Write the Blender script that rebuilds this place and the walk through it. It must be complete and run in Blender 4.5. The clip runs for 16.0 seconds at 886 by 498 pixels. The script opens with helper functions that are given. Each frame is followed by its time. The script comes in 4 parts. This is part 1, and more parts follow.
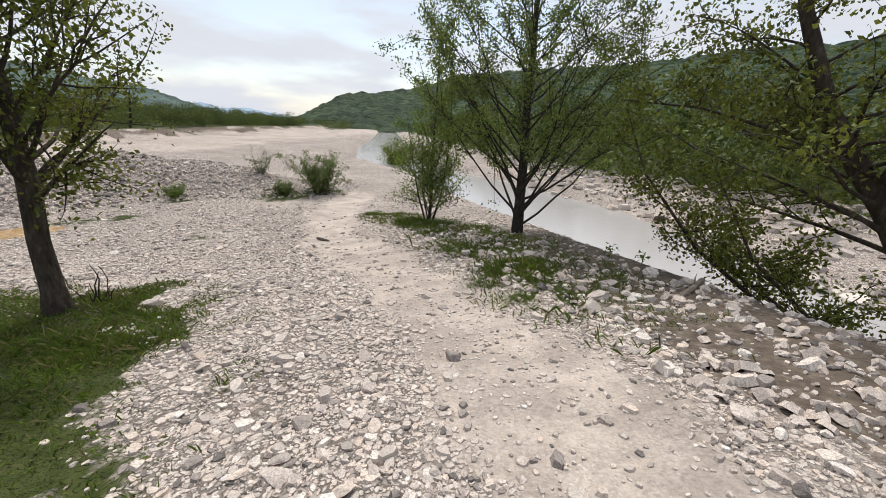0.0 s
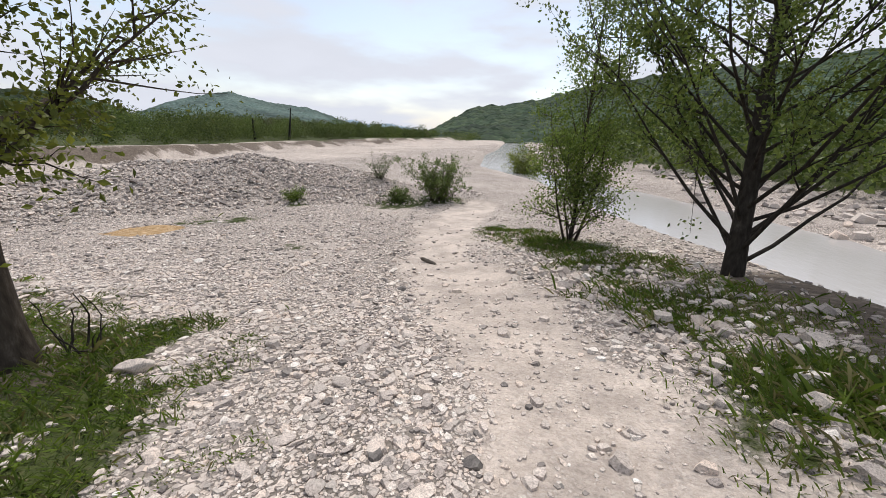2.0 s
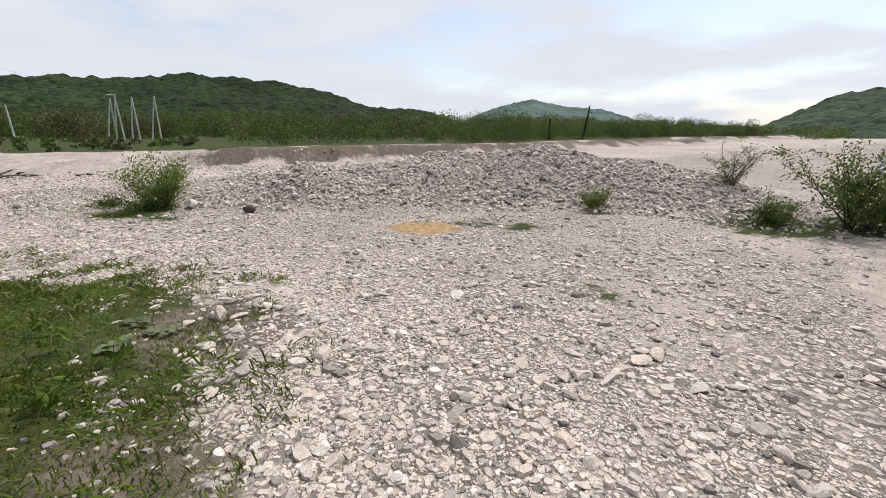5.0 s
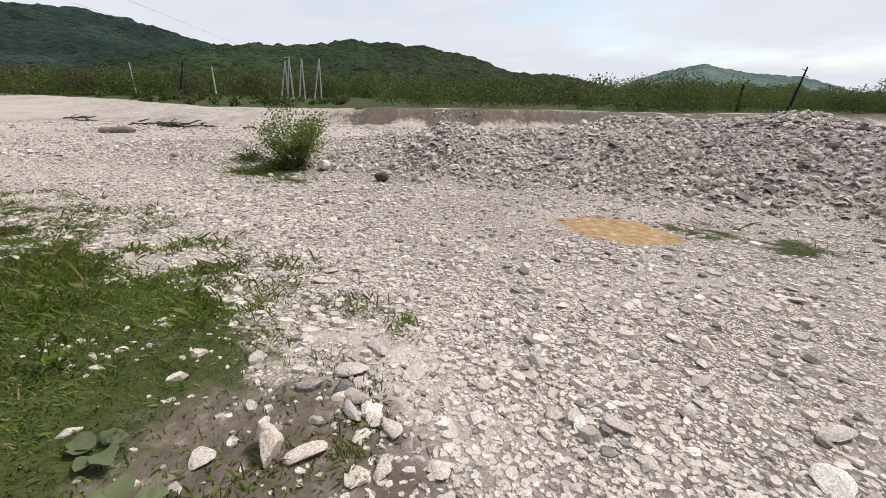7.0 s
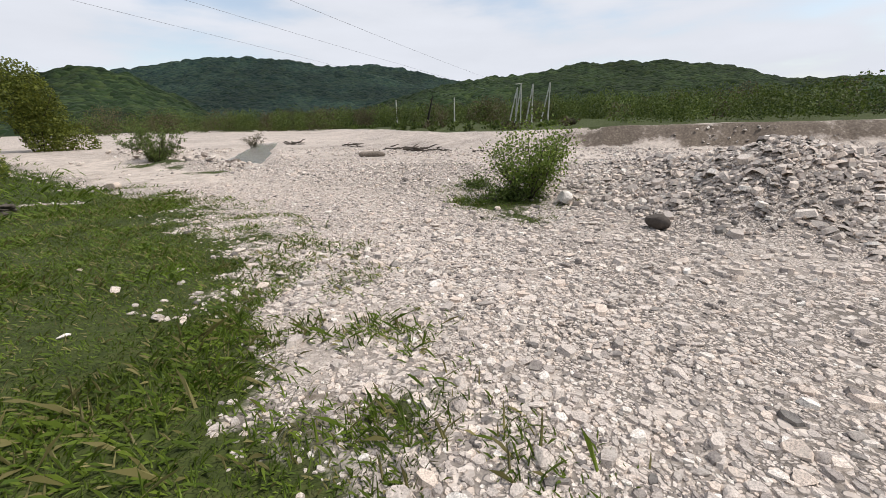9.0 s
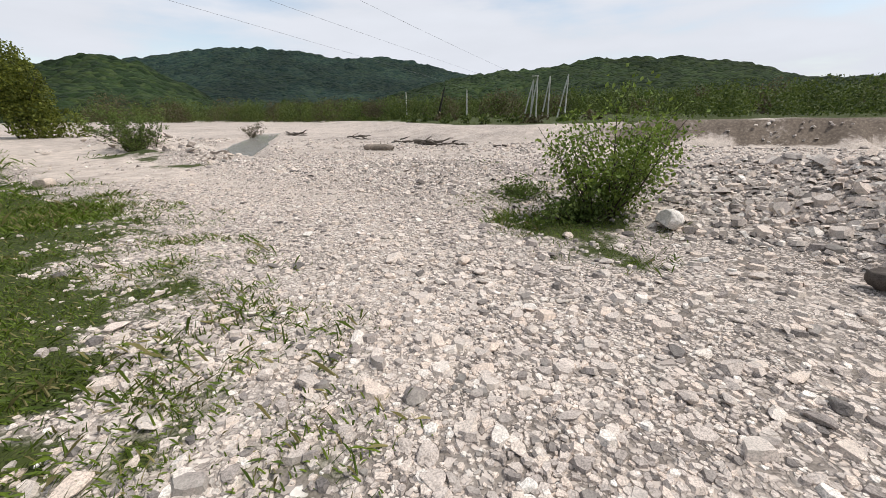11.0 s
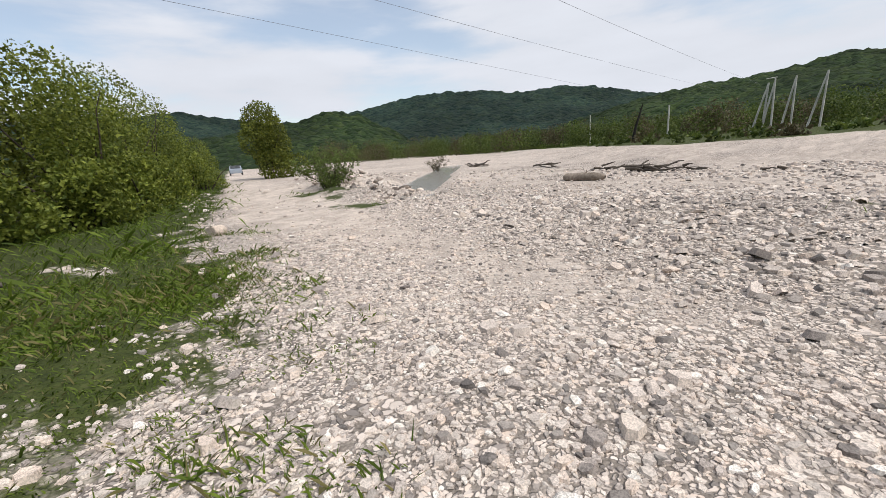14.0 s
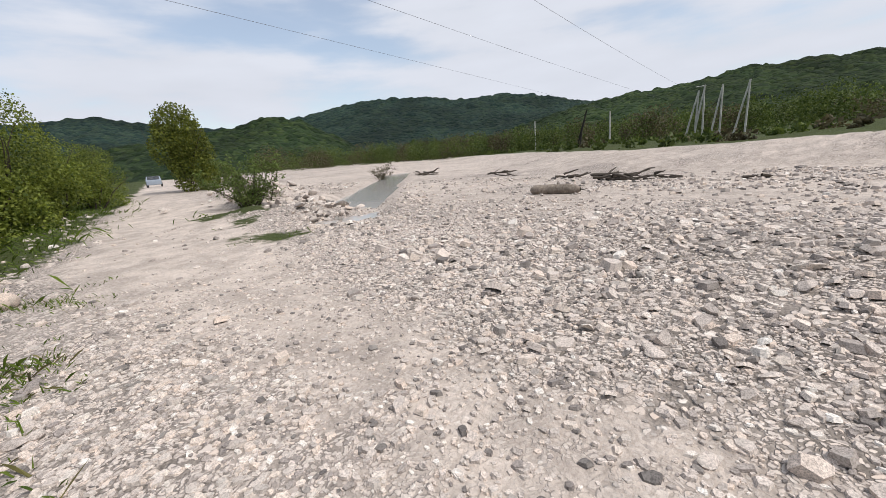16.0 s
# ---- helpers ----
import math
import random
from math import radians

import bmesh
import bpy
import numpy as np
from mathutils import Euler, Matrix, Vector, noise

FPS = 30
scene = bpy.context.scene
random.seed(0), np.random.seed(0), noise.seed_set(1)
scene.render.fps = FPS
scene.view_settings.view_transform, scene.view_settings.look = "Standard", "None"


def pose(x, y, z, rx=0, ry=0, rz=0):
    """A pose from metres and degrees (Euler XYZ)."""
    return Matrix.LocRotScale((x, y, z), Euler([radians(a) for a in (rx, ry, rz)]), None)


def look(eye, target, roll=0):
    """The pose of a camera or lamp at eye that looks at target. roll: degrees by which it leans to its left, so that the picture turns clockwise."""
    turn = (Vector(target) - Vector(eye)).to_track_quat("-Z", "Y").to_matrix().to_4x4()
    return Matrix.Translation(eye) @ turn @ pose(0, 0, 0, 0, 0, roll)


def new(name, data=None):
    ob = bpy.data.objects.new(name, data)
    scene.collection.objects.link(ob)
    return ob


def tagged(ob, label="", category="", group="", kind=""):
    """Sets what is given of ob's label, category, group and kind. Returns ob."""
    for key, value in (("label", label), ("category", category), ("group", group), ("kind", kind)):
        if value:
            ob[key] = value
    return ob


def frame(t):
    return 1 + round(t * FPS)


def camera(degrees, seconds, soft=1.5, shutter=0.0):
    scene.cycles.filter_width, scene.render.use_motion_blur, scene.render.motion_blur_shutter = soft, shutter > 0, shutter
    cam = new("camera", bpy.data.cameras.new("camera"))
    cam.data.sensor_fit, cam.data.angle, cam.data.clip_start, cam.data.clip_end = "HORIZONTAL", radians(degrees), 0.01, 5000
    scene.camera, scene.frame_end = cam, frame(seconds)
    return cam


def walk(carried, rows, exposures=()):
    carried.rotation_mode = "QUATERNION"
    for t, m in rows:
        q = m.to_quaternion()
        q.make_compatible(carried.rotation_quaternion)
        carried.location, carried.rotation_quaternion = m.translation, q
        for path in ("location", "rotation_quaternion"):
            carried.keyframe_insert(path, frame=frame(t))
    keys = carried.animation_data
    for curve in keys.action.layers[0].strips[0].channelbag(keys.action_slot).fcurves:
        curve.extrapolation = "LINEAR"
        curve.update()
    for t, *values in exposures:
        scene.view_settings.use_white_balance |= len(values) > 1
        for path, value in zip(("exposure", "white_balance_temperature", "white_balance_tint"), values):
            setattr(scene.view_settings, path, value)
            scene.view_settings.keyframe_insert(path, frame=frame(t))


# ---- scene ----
cam = camera(97.1, 16.0, soft=0.8)
METRES, EYE, TILT, LEAN, TURN = 22.1, 1.5, 0.0, 0.0, 0.0
ROWS = [
    (0.0, 0.0, 0.0, 0.0, 0.82, -17.31, -2.64),
    (0.5, 0.0002, 0.0306, -0.0048, 4.62, -19.44, -2.68),
    (1.0, -0.0032, 0.0618, -0.0095, 6.5, -17.48, -3.47),
    (1.5, -0.0121, 0.0927, -0.0151, 10.01, -16.02, -2.19),
    (2.0, -0.0259, 0.1247, -0.0225, 18.44, -16.37, -1.64),
    (2.5, -0.0396, 0.1552, -0.0274, 22.42, -17.29, -1.82),
    (3.0, -0.0575, 0.1824, -0.0309, 30.16, -16.75, -0.88),
    (3.5, -0.0798, 0.2048, -0.0365, 40.26, -16.96, -0.12),
    (6.0, -0.2247, 0.2647, -0.0552, 65.81, -18.95, -0.35),
    (6.5, -0.2566, 0.2668, -0.0591, 71.46, -21.13, -0.13),
    (7.0, -0.2895, 0.2725, -0.0627, 76.61, -21.25, -1.44),
    (7.5, -0.3229, 0.2723, -0.0675, 83.02, -20.02, -2.73),
    (8.0, -0.355, 0.2651, -0.0704, 101.84, -17.28, -0.26),
    (10.5, -0.4915, 0.2066, -0.079, 107.9, -18.35, 2.0),
    (11.0, -0.5201, 0.192, -0.0822, 107.88, -18.88, 0.62),
    (11.5, -0.5431, 0.1735, -0.0834, 114.34, -18.72, 0.18),
    (12.0, -0.5634, 0.1522, -0.0845, 120.73, -17.01, 3.27),
    (12.5, -0.5835, 0.13, -0.0861, 129.55, -15.26, 5.67),
    (13.0, -0.6025, 0.1119, -0.0877, 128.66, -16.5, 6.21),
    (13.5, -0.6289, 0.0929, -0.0902, 132.57, -14.01, 5.48),
    (14.0, -0.6526, 0.074, -0.0897, 132.02, -13.86, 4.23),
    (14.5, -0.6792, 0.0553, -0.0898, 129.79, -15.45, 2.83),
    (15.0, -0.699, 0.0334, -0.0868, 126.94, -13.11, 2.85),
    (15.5, -0.72, 0.0185, -0.0876, 124.87, -13.38, 4.18),
    (16.0, -0.7431, 0.0001, -0.0861, 124.46, -13.62, 4.69),
]
walk(cam, [(t, pose(0, 0, EYE, TILT, LEAN, TURN) @ pose(METRES * x, METRES * y, METRES * z, 90 + pitch, roll, yaw)) for t, x, y, z, yaw, pitch, roll in ROWS],
     exposures=[(0.0, -0.28, 6550, 10), (2.5, -0.27, 6400, 12), (7.0, -0.24, 6500, 11), (11.0, -0.25, 6500, 10), (13.5, -0.26, 6500, 10), (16.0, -0.32, 6400, 11)])


# ---- world, sun, exposure ----
world = bpy.data.worlds.new("sky")
scene.world = world
world.use_nodes = True
wn, wl = world.node_tree.nodes, world.node_tree.links
wn.clear()
SUN_EL, SUN_AZ = 57.0, 350.0
sky = wn.new("ShaderNodeTexSky")
sky.sky_type, sky.sun_disc = "NISHITA", False
sky.sun_elevation, sky.sun_rotation = radians(SUN_EL), radians(SUN_AZ)
wcoord = wn.new("ShaderNodeTexCoord")
wmap = wn.new("ShaderNodeMapping")
wmap.inputs["Scale"].default_value = (1.6, 1.6, 6.5)
wmap.inputs["Rotation"].default_value = (0.0, 0.0, 0.5)
cloud = wn.new("ShaderNodeTexNoise")
cloud.inputs["Scale"].default_value = 1.3
cloud.inputs["Detail"].default_value = 6.0
cloud.inputs["Roughness"].default_value = 0.52
cramp = wn.new("ShaderNodeMapRange")
cramp.interpolation_type = "SMOOTHSTEP"
cramp.inputs["From Min"].default_value = 0.36
cramp.inputs["From Max"].default_value = 0.56
cramp.inputs["To Min"].default_value = 0.3
cramp.inputs["To Max"].default_value = 1.0
shade = wn.new("ShaderNodeTexNoise")
shade.inputs["Scale"].default_value = 2.6
shade.inputs["Detail"].default_value = 5.0
shade_range = wn.new("ShaderNodeMapRange")
shade_range.inputs["From Min"].default_value = 0.3
shade_range.inputs["From Max"].default_value = 0.7
shade_range.inputs["To Min"].default_value = 0.97
shade_range.inputs["To Max"].default_value = 1.06
cloud_tint = wn.new("ShaderNodeMix")
cloud_tint.data_type, cloud_tint.blend_type = "RGBA", "MULTIPLY"
cloud_tint.inputs["Factor"].default_value = 1.0
cloud_tint.inputs["A"].default_value = (9.6, 10.0, 10.9, 1)
sky_mix = wn.new("ShaderNodeMix")
sky_mix.data_type = "RGBA"
back = wn.new("ShaderNodeBackground")
back.inputs["Strength"].default_value = 0.092
wout = wn.new("ShaderNodeOutputWorld")
wl.new(wcoord.outputs["Generated"], wmap.inputs["Vector"])
wl.new(wmap.outputs["Vector"], cloud.inputs["Vector"])
wl.new(wmap.outputs["Vector"], shade.inputs["Vector"])
wl.new(cloud.outputs["Fac"], cramp.inputs["Value"])
wl.new(shade.outputs["Fac"], shade_range.inputs["Value"])
wl.new(shade_range.outputs["Result"], cloud_tint.inputs["B"])
wl.new(cramp.outputs["Result"], sky_mix.inputs["Factor"])
haze = wn.new("ShaderNodeMix")
haze.data_type, haze.blend_type = "RGBA", "MULTIPLY"
haze.inputs["Factor"].default_value = 1.0
haze.inputs["B"].default_value = (2.5, 2.35, 2.15, 1)
wl.new(sky.outputs["Color"], haze.inputs["A"])
wl.new(haze.outputs["Result"], sky_mix.inputs["A"])
wl.new(cloud_tint.outputs["Result"], sky_mix.inputs["B"])
wl.new(sky_mix.outputs["Result"], back.inputs["Color"])
wl.new(back.outputs["Background"], wout.inputs["Surface"])

sun = new("sun", bpy.data.lights.new("sun", "SUN"))
sun.data.energy, sun.data.angle, sun.data.color = 4.0, radians(10), (1.0, 0.95, 0.88)
sun_way = Vector((math.sin(radians(SUN_AZ)) * math.cos(radians(SUN_EL)), math.cos(radians(SUN_AZ)) * math.cos(radians(SUN_EL)), math.sin(radians(SUN_EL))))
sun.matrix_world = look(sun_way * 200, (0, 0, 0))

# ---- materials ----


def material(name, rough=0.8, spec=0.3):
    m = bpy.data.materials.new(name)
    m.use_nodes = True
    nt = m.node_tree
    b = nt.nodes["Principled BSDF"]
    b.inputs["Roughness"].default_value = rough
    b.inputs["Specular IOR Level"].default_value = spec
    return m, nt, b


def node(nt, kind, **inputs):
    n = nt.nodes.new(kind)
    for k, v in inputs.items():
        n.inputs[k.replace("_", " ")].default_value = v
    return n


def mix(nt, fac, a, b, mode="MIX"):
    n = nt.nodes.new("ShaderNodeMix")
    n.data_type, n.blend_type = "RGBA", mode
    for slot, v in (("Factor", fac), ("A", a), ("B", b)):
        if isinstance(v, bpy.types.NodeSocket):
            nt.links.new(v, n.inputs[slot])
        elif slot == "Factor":
            n.inputs[slot].default_value = v
        else:
            n.inputs[slot].default_value = (*v, 1)
    return n.outputs["Result"]


def ramp(nt, value, lo, hi, a=0.0, b=1.0):
    n = nt.nodes.new("ShaderNodeMapRange")
    n.interpolation_type = "SMOOTHSTEP"
    for slot, v in (("From Min", lo), ("From Max", hi), ("To Min", a), ("To Max", b)):
        n.inputs[slot].default_value = v
    nt.links.new(value, n.inputs["Value"])
    return n.outputs["Result"]


def colours(nt, value, stops):
    n = nt.nodes.new("ShaderNodeValToRGB")
    e = n.color_ramp.elements
    while len(e) < len(stops):
        e.new(0.5)
    for el, (p, c) in zip(e, stops):
        el.position, el.color = p, (*c, 1)
    nt.links.new(value, n.inputs["Fac"])
    return n.outputs["Color"]


def place(nt):
    return nt.nodes.new("ShaderNodeNewGeometry").outputs["Position"]


def noise_at(nt, at, scale, detail=4.0, rough=0.55):
    n = node(nt, "ShaderNodeTexNoise", Scale=scale, Detail=detail, Roughness=rough)
    nt.links.new(at, n.inputs["Vector"])
    return n.outputs["Fac"]


def bump(nt, b, height, strength, distance):
    n = node(nt, "ShaderNodeBump", Strength=strength, Distance=distance)
    nt.links.new(height, n.inputs["Height"])
    nt.links.new(n.outputs["Normal"], b.inputs["Normal"])


def stone_stops():
    return [(0.0, (0.14, 0.126, 0.118)), (0.09, (0.31, 0.27, 0.245)), (0.27, (0.50, 0.435, 0.388)), (0.65, (0.63, 0.55, 0.49)),
            (0.85, (0.65, 0.535, 0.45)), (1.0, (0.78, 0.73, 0.67))]


def ground_material():
    m, nt, b = material("river_gravel", 0.92, 0.2)
    at = place(nt)
    zone = nt.nodes.new("ShaderNodeVertexColor")
    zone.layer_name = "zone"
    split = nt.nodes.new("ShaderNodeSeparateColor")
    nt.links.new(zone.outputs["Color"], split.inputs["Color"])
    grass, sand, ochre = split.outputs["Red"], split.outputs["Green"], split.outputs["Blue"]
    warp = node(nt, "ShaderNodeTexNoise", Scale=9.0, Detail=3.0)
    nt.links.new(at, warp.inputs["Vector"])
    off = nt.nodes.new("ShaderNodeVectorMath")
    off.operation = "MULTIPLY_ADD"
    off.inputs[1].default_value = (0.12, 0.12, 0.12)
    nt.links.new(warp.outputs["Color"], off.inputs[0])
    nt.links.new(at, off.inputs[2])
    cells = []
    for scale in (17.0, 42.0):
        v = node(nt, "ShaderNodeTexVoronoi", Scale=scale, Randomness=1.0)
        nt.links.new(off.outputs["Vector"], v.inputs["Vector"])
        g = nt.nodes.new("ShaderNodeSeparateColor")
        nt.links.new(v.outputs["Color"], g.inputs["Color"])
        cells.append((g.outputs["Red"], v.outputs["Distance"]))
    big = colours(nt, cells[0][0], stone_stops())
    small = colours(nt, cells[1][0], stone_stops())
    pick = ramp(nt, noise_at(nt, at, 2.3, 5.0), 0.45, 0.6)
    stones = mix(nt, pick, small, big)
    gap_small = ramp(nt, cells[1][1], 0.64, 0.45)
    gap_big = ramp(nt, cells[0][1], 0.6, 0.45)
    gap = mix(nt, pick, gap_small, gap_big)
    # Grit in the gaps, its colour darkened for the shade between stones.
    shaded_grit = colours(nt, noise_at(nt, at, 60.0, 6.0), [(0.3, (0.055, 0.047, 0.04)), (0.7, (0.25, 0.215, 0.185))])
    gravel = mix(nt, gap, shaded_grit, stones)
    fine = ramp(nt, noise_at(nt, at, 0.55, 6.0), 0.44, 0.69, 0.06, 0.52)
    gravel = mix(nt, fine, gravel, colours(nt, noise_at(nt, at, 45.0, 6.0), [(0.3, (0.36, 0.31, 0.27)), (0.7, (0.68, 0.60, 0.53))]))
    lane = colours(nt, noise_at(nt, at, 22.0, 10.0, 0.78), [(0.3, (0.35, 0.295, 0.25)), (0.52, (0.52, 0.445, 0.385)), (0.72, (0.66, 0.58, 0.51))])
    chips = nt.nodes.new("ShaderNodeMath")
    chips.operation = "MULTIPLY"
    nt.links.new(gap_small, chips.inputs[0])
    nt.links.new(ramp(nt, noise_at(nt, at, 5.0, 5.0, 0.7), 0.4, 0.62, 0.15, 0.8), chips.inputs[1])
    lane = mix(nt, chips.outputs["Value"], lane, mix(nt, 0.4, small, (0.6, 0.53, 0.47)))
    lane = mix(nt, 1.0, lane, ramp(nt, noise_at(nt, at, 1.7, 6.0, 0.65), 0.34, 0.66, 0.74, 1.08), "MULTIPLY")
    edge = noise_at(nt, at, 4.0, 6.0, 0.65)
    def broken(mask, soft=0.32):
        a = nt.nodes.new("ShaderNodeMath")
        a.operation = "ADD"
        nt.links.new(mask, a.inputs[0])
        nt.links.new(edge, a.inputs[1])
        return ramp(nt, a.outputs["Value"], 1.0 - soft / 2, 1.0 + soft / 2)
    out = mix(nt, broken(sand, 0.45), gravel, lane)
    soil = colours(nt, noise_at(nt, at, 11.0, 7.0, 0.65), [(0.28, (0.024, 0.034, 0.008)), (0.55, (0.052, 0.066, 0.016)), (0.78, (0.09, 0.085, 0.036))])
    out = mix(nt, broken(grass, 0.25), out, soil)
    soil_and_gap_shade = zone.outputs["Alpha"]
    earth = colours(nt, noise_at(nt, at, 9.0, 8.0, 0.7), [(0.3, (0.075, 0.058, 0.046)), (0.55, (0.15, 0.12, 0.095)), (0.76, (0.30, 0.26, 0.21))])
    out = mix(nt, broken(soil_and_gap_shade, 0.35), out, earth)
    clay = colours(nt, noise_at(nt, at, 7.0, 7.0), [(0.3, (0.29, 0.17, 0.075)), (0.5, (0.42, 0.28, 0.14)), (0.72, (0.56, 0.42, 0.27))])
    out = mix(nt, broken(ochre, 0.3), out, clay)
    stain = ramp(nt, noise_at(nt, at, 0.16, 5.0), 0.35, 0.7, 0.9, 1.1)
    out = mix(nt, 1.0, out, stain, "MULTIPLY")
    nt.links.new(out, b.inputs["Base Color"])
    flat = mix(nt, broken(sand, 0.45), gap, noise_at(nt, at, 40.0, 6.0))
    flat = mix(nt, broken(soil_and_gap_shade, 0.25), flat, noise_at(nt, at, 25.0, 6.0))
    bump(nt, b, flat, 0.7, 0.025)
    return m


def stone_material(name="river_stone", dark=False):
    m, nt, b = material(name, 0.85, 0.25)
    at = place(nt)
    geo = nt.nodes.new("ShaderNodeNewGeometry")
    info = nt.nodes.new("ShaderNodeObjectInfo")
    add = nt.nodes.new("ShaderNodeMath")
    add.operation = "ADD"
    nt.links.new(geo.outputs["Random Per Island"], add.inputs[0])
    nt.links.new(info.outputs["Random"], add.inputs[1])
    frac = nt.nodes.new("ShaderNodeMath")
    frac.operation = "FRACT"
    nt.links.new(add.outputs["Value"], frac.inputs[0])
    base = colours(nt, frac.outputs["Value"], stone_stops() if not dark else [(0.0, (0.055, 0.045, 0.04)), (1.0, (0.12, 0.10, 0.085))])
    grain = noise_at(nt, at, 28.0, 7.0, 0.65)
    out = mix(nt, 1.0, base, ramp(nt, grain, 0.25, 0.75, 0.78, 1.16), "MULTIPLY")
    pits = noise_at(nt, at, 110.0, 4.0, 0.7)
    out = mix(nt, 1.0, out, ramp(nt, pits, 0.36, 0.6, 0.62, 1.12), "MULTIPLY")
    dust = ramp(nt, noise_at(nt, at, 6.0, 4.0), 0.45, 0.7, 0.0, 0.35)
    out = mix(nt, dust, out, (0.46, 0.43, 0.38) if not dark else (0.14, 0.12, 0.10))
    nt.links.new(out, b.inputs["Base Color"])
    bump(nt, b, grain, 0.35, 0.006)
    return m


def leaf_material(name, low, high, scale=1.5, through_light=0.35):
    m, nt, b = material(name, 0.6, 0.3)
    geo = nt.nodes.new("ShaderNodeNewGeometry")
    c = colours(nt, geo.outputs["Random Per Island"], [(0.0, low), (1.0, high)])
    c = mix(nt, 1.0, c, ramp(nt, noise_at(nt, geo.outputs["Position"], scale, 3.0), 0.3, 0.7, 0.72, 1.25), "MULTIPLY")
    nt.links.new(c, b.inputs["Base Color"])
    tr = nt.nodes.new("ShaderNodeBsdfTranslucent")
    nt.links.new(c, tr.inputs["Color"])
    ms = nt.nodes.new("ShaderNodeMixShader")
    ms.inputs["Fac"].default_value = through_light
    nt.links.new(b.outputs["BSDF"], ms.inputs[1])
    nt.links.new(tr.outputs["BSDF"], ms.inputs[2])
    nt.links.new(ms.outputs["Shader"], nt.nodes["Material Output"].inputs["Surface"])
    return m


def noisy_material(name, stops, scale, rough=0.85, strength=0.4, depth=0.02, spec=0.25, stretch=(1, 1, 1)):
    m, nt, b = material(name, rough, spec)
    at = place(nt)
    mp = node(nt, "ShaderNodeMapping", Scale=stretch)
    nt.links.new(at, mp.inputs["Vector"])
    n = noise_at(nt, mp.outputs["Vector"], scale, 8.0, 0.65)
    c = colours(nt, n, stops)
    c = mix(nt, 1.0, c, ramp(nt, noise_at(nt, at, scale * 0.13, 3.0), 0.3, 0.7, 0.8, 1.18), "MULTIPLY")
    nt.links.new(c, b.inputs["Base Color"])
    bump(nt, b, n, strength, depth)
    return m


def forest_material(name, stops, scale, depth):
    m, nt, b = material(name, 0.9, 0.1)
    at = place(nt)
    v = node(nt, "ShaderNodeTexVoronoi", Scale=scale)
    nt.links.new(at, v.inputs["Vector"])
    g = nt.nodes.new("ShaderNodeSeparateColor")
    nt.links.new(v.outputs["Color"], g.inputs["Color"])
    c = colours(nt, g.outputs["Green"], stops)
    c = mix(nt, 1.0, c, ramp(nt, noise_at(nt, at, scale * 0.06, 5.0), 0.3, 0.7, 0.62, 1.35), "MULTIPLY")
    c = mix(nt, 1.0, c, ramp(nt, noise_at(nt, at, scale * 2.5, 4.0), 0.3, 0.7, 0.7, 1.3), "MULTIPLY")
    nt.links.new(c, b.inputs["Base Color"])
    h = nt.nodes.new("ShaderNodeMath")
    h.operation = "MULTIPLY"
    h.inputs[1].default_value = -1.0
    nt.links.new(v.outputs["Distance"], h.inputs[0])
    bump(nt, b, h.outputs["Value"], 0.9, depth)
    return m


def water_material(title="river_water", tone=(0.45, 0.43, 0.415), gloss=0.5, rough=0.12, ripple=0.3):
    m, nt, b = material(title, rough, gloss)
    b.inputs["Base Color"].default_value = (*tone, 1)
    at = place(nt)
    mp = node(nt, "ShaderNodeMapping", Scale=(1.0, 0.5, 1.0))
    nt.links.new(at, mp.inputs["Vector"])
    bump(nt, b, noise_at(nt, mp.outputs["Vector"], 5.0, 5.0), ripple, 0.03)
    return m


GROUND = ground_material()
STONE = stone_material()
DARK_STONE = stone_material("dark_stone", True)
BARK = noisy_material("grey_brown_bark", [(0.3, (0.03, 0.024, 0.019)), (0.55, (0.07, 0.057, 0.045)), (0.75, (0.14, 0.12, 0.10))], 22.0, 0.95, 0.8, 0.02, 0.1, (1, 1, 0.25))
DARK_BARK = noisy_material("dark_alder_bark", [(0.3, (0.02, 0.017, 0.014)), (0.6, (0.05, 0.043, 0.036)), (0.8, (0.10, 0.09, 0.075))], 20.0, 0.95, 0.7, 0.015, 0.1, (1, 1, 0.3))
DEAD_WOOD = noisy_material("weathered_wood", [(0.3, (0.13, 0.105, 0.085)), (0.6, (0.26, 0.22, 0.18)), (0.8, (0.36, 0.32, 0.27))], 14.0, 0.9, 0.7, 0.02, 0.15)
DRIFT_WOOD = noisy_material("dark_driftwood", [(0.3, (0.045, 0.038, 0.032)), (0.7, (0.14, 0.12, 0.10))], 10.0, 0.9, 0.6, 0.02, 0.15)
CHARRED = noisy_material("charred_wood", [(0.3, (0.010, 0.009, 0.008)), (0.7, (0.03, 0.027, 0.024))], 9.0, 0.95)
LEAF_ALDER = leaf_material("alder_leaf", (0.06, 0.10, 0.018), (0.19, 0.24, 0.05))
LEAF_SHRUB = leaf_material("shrub_leaf", (0.075, 0.125, 0.018), (0.21, 0.28, 0.05))
LEAF_OLIVE = leaf_material("olive_leaf", (0.06, 0.08, 0.012), (0.18, 0.20, 0.03))
LEAF_WILLOW = leaf_material("willow_leaf", (0.065, 0.105, 0.022), (0.16, 0.21, 0.05))
LEAF_SAGE = leaf_material("sage_leaf", (0.10, 0.13, 0.055), (0.22, 0.25, 0.13))
LEAF_HEDGE = leaf_material("hedge_leaf", (0.06, 0.09, 0.012), (0.23, 0.265, 0.042), 0.7)
LEAF_BELT = leaf_material("woodland_leaf", (0.036, 0.062, 0.012), (0.125, 0.16, 0.035), 0.12)
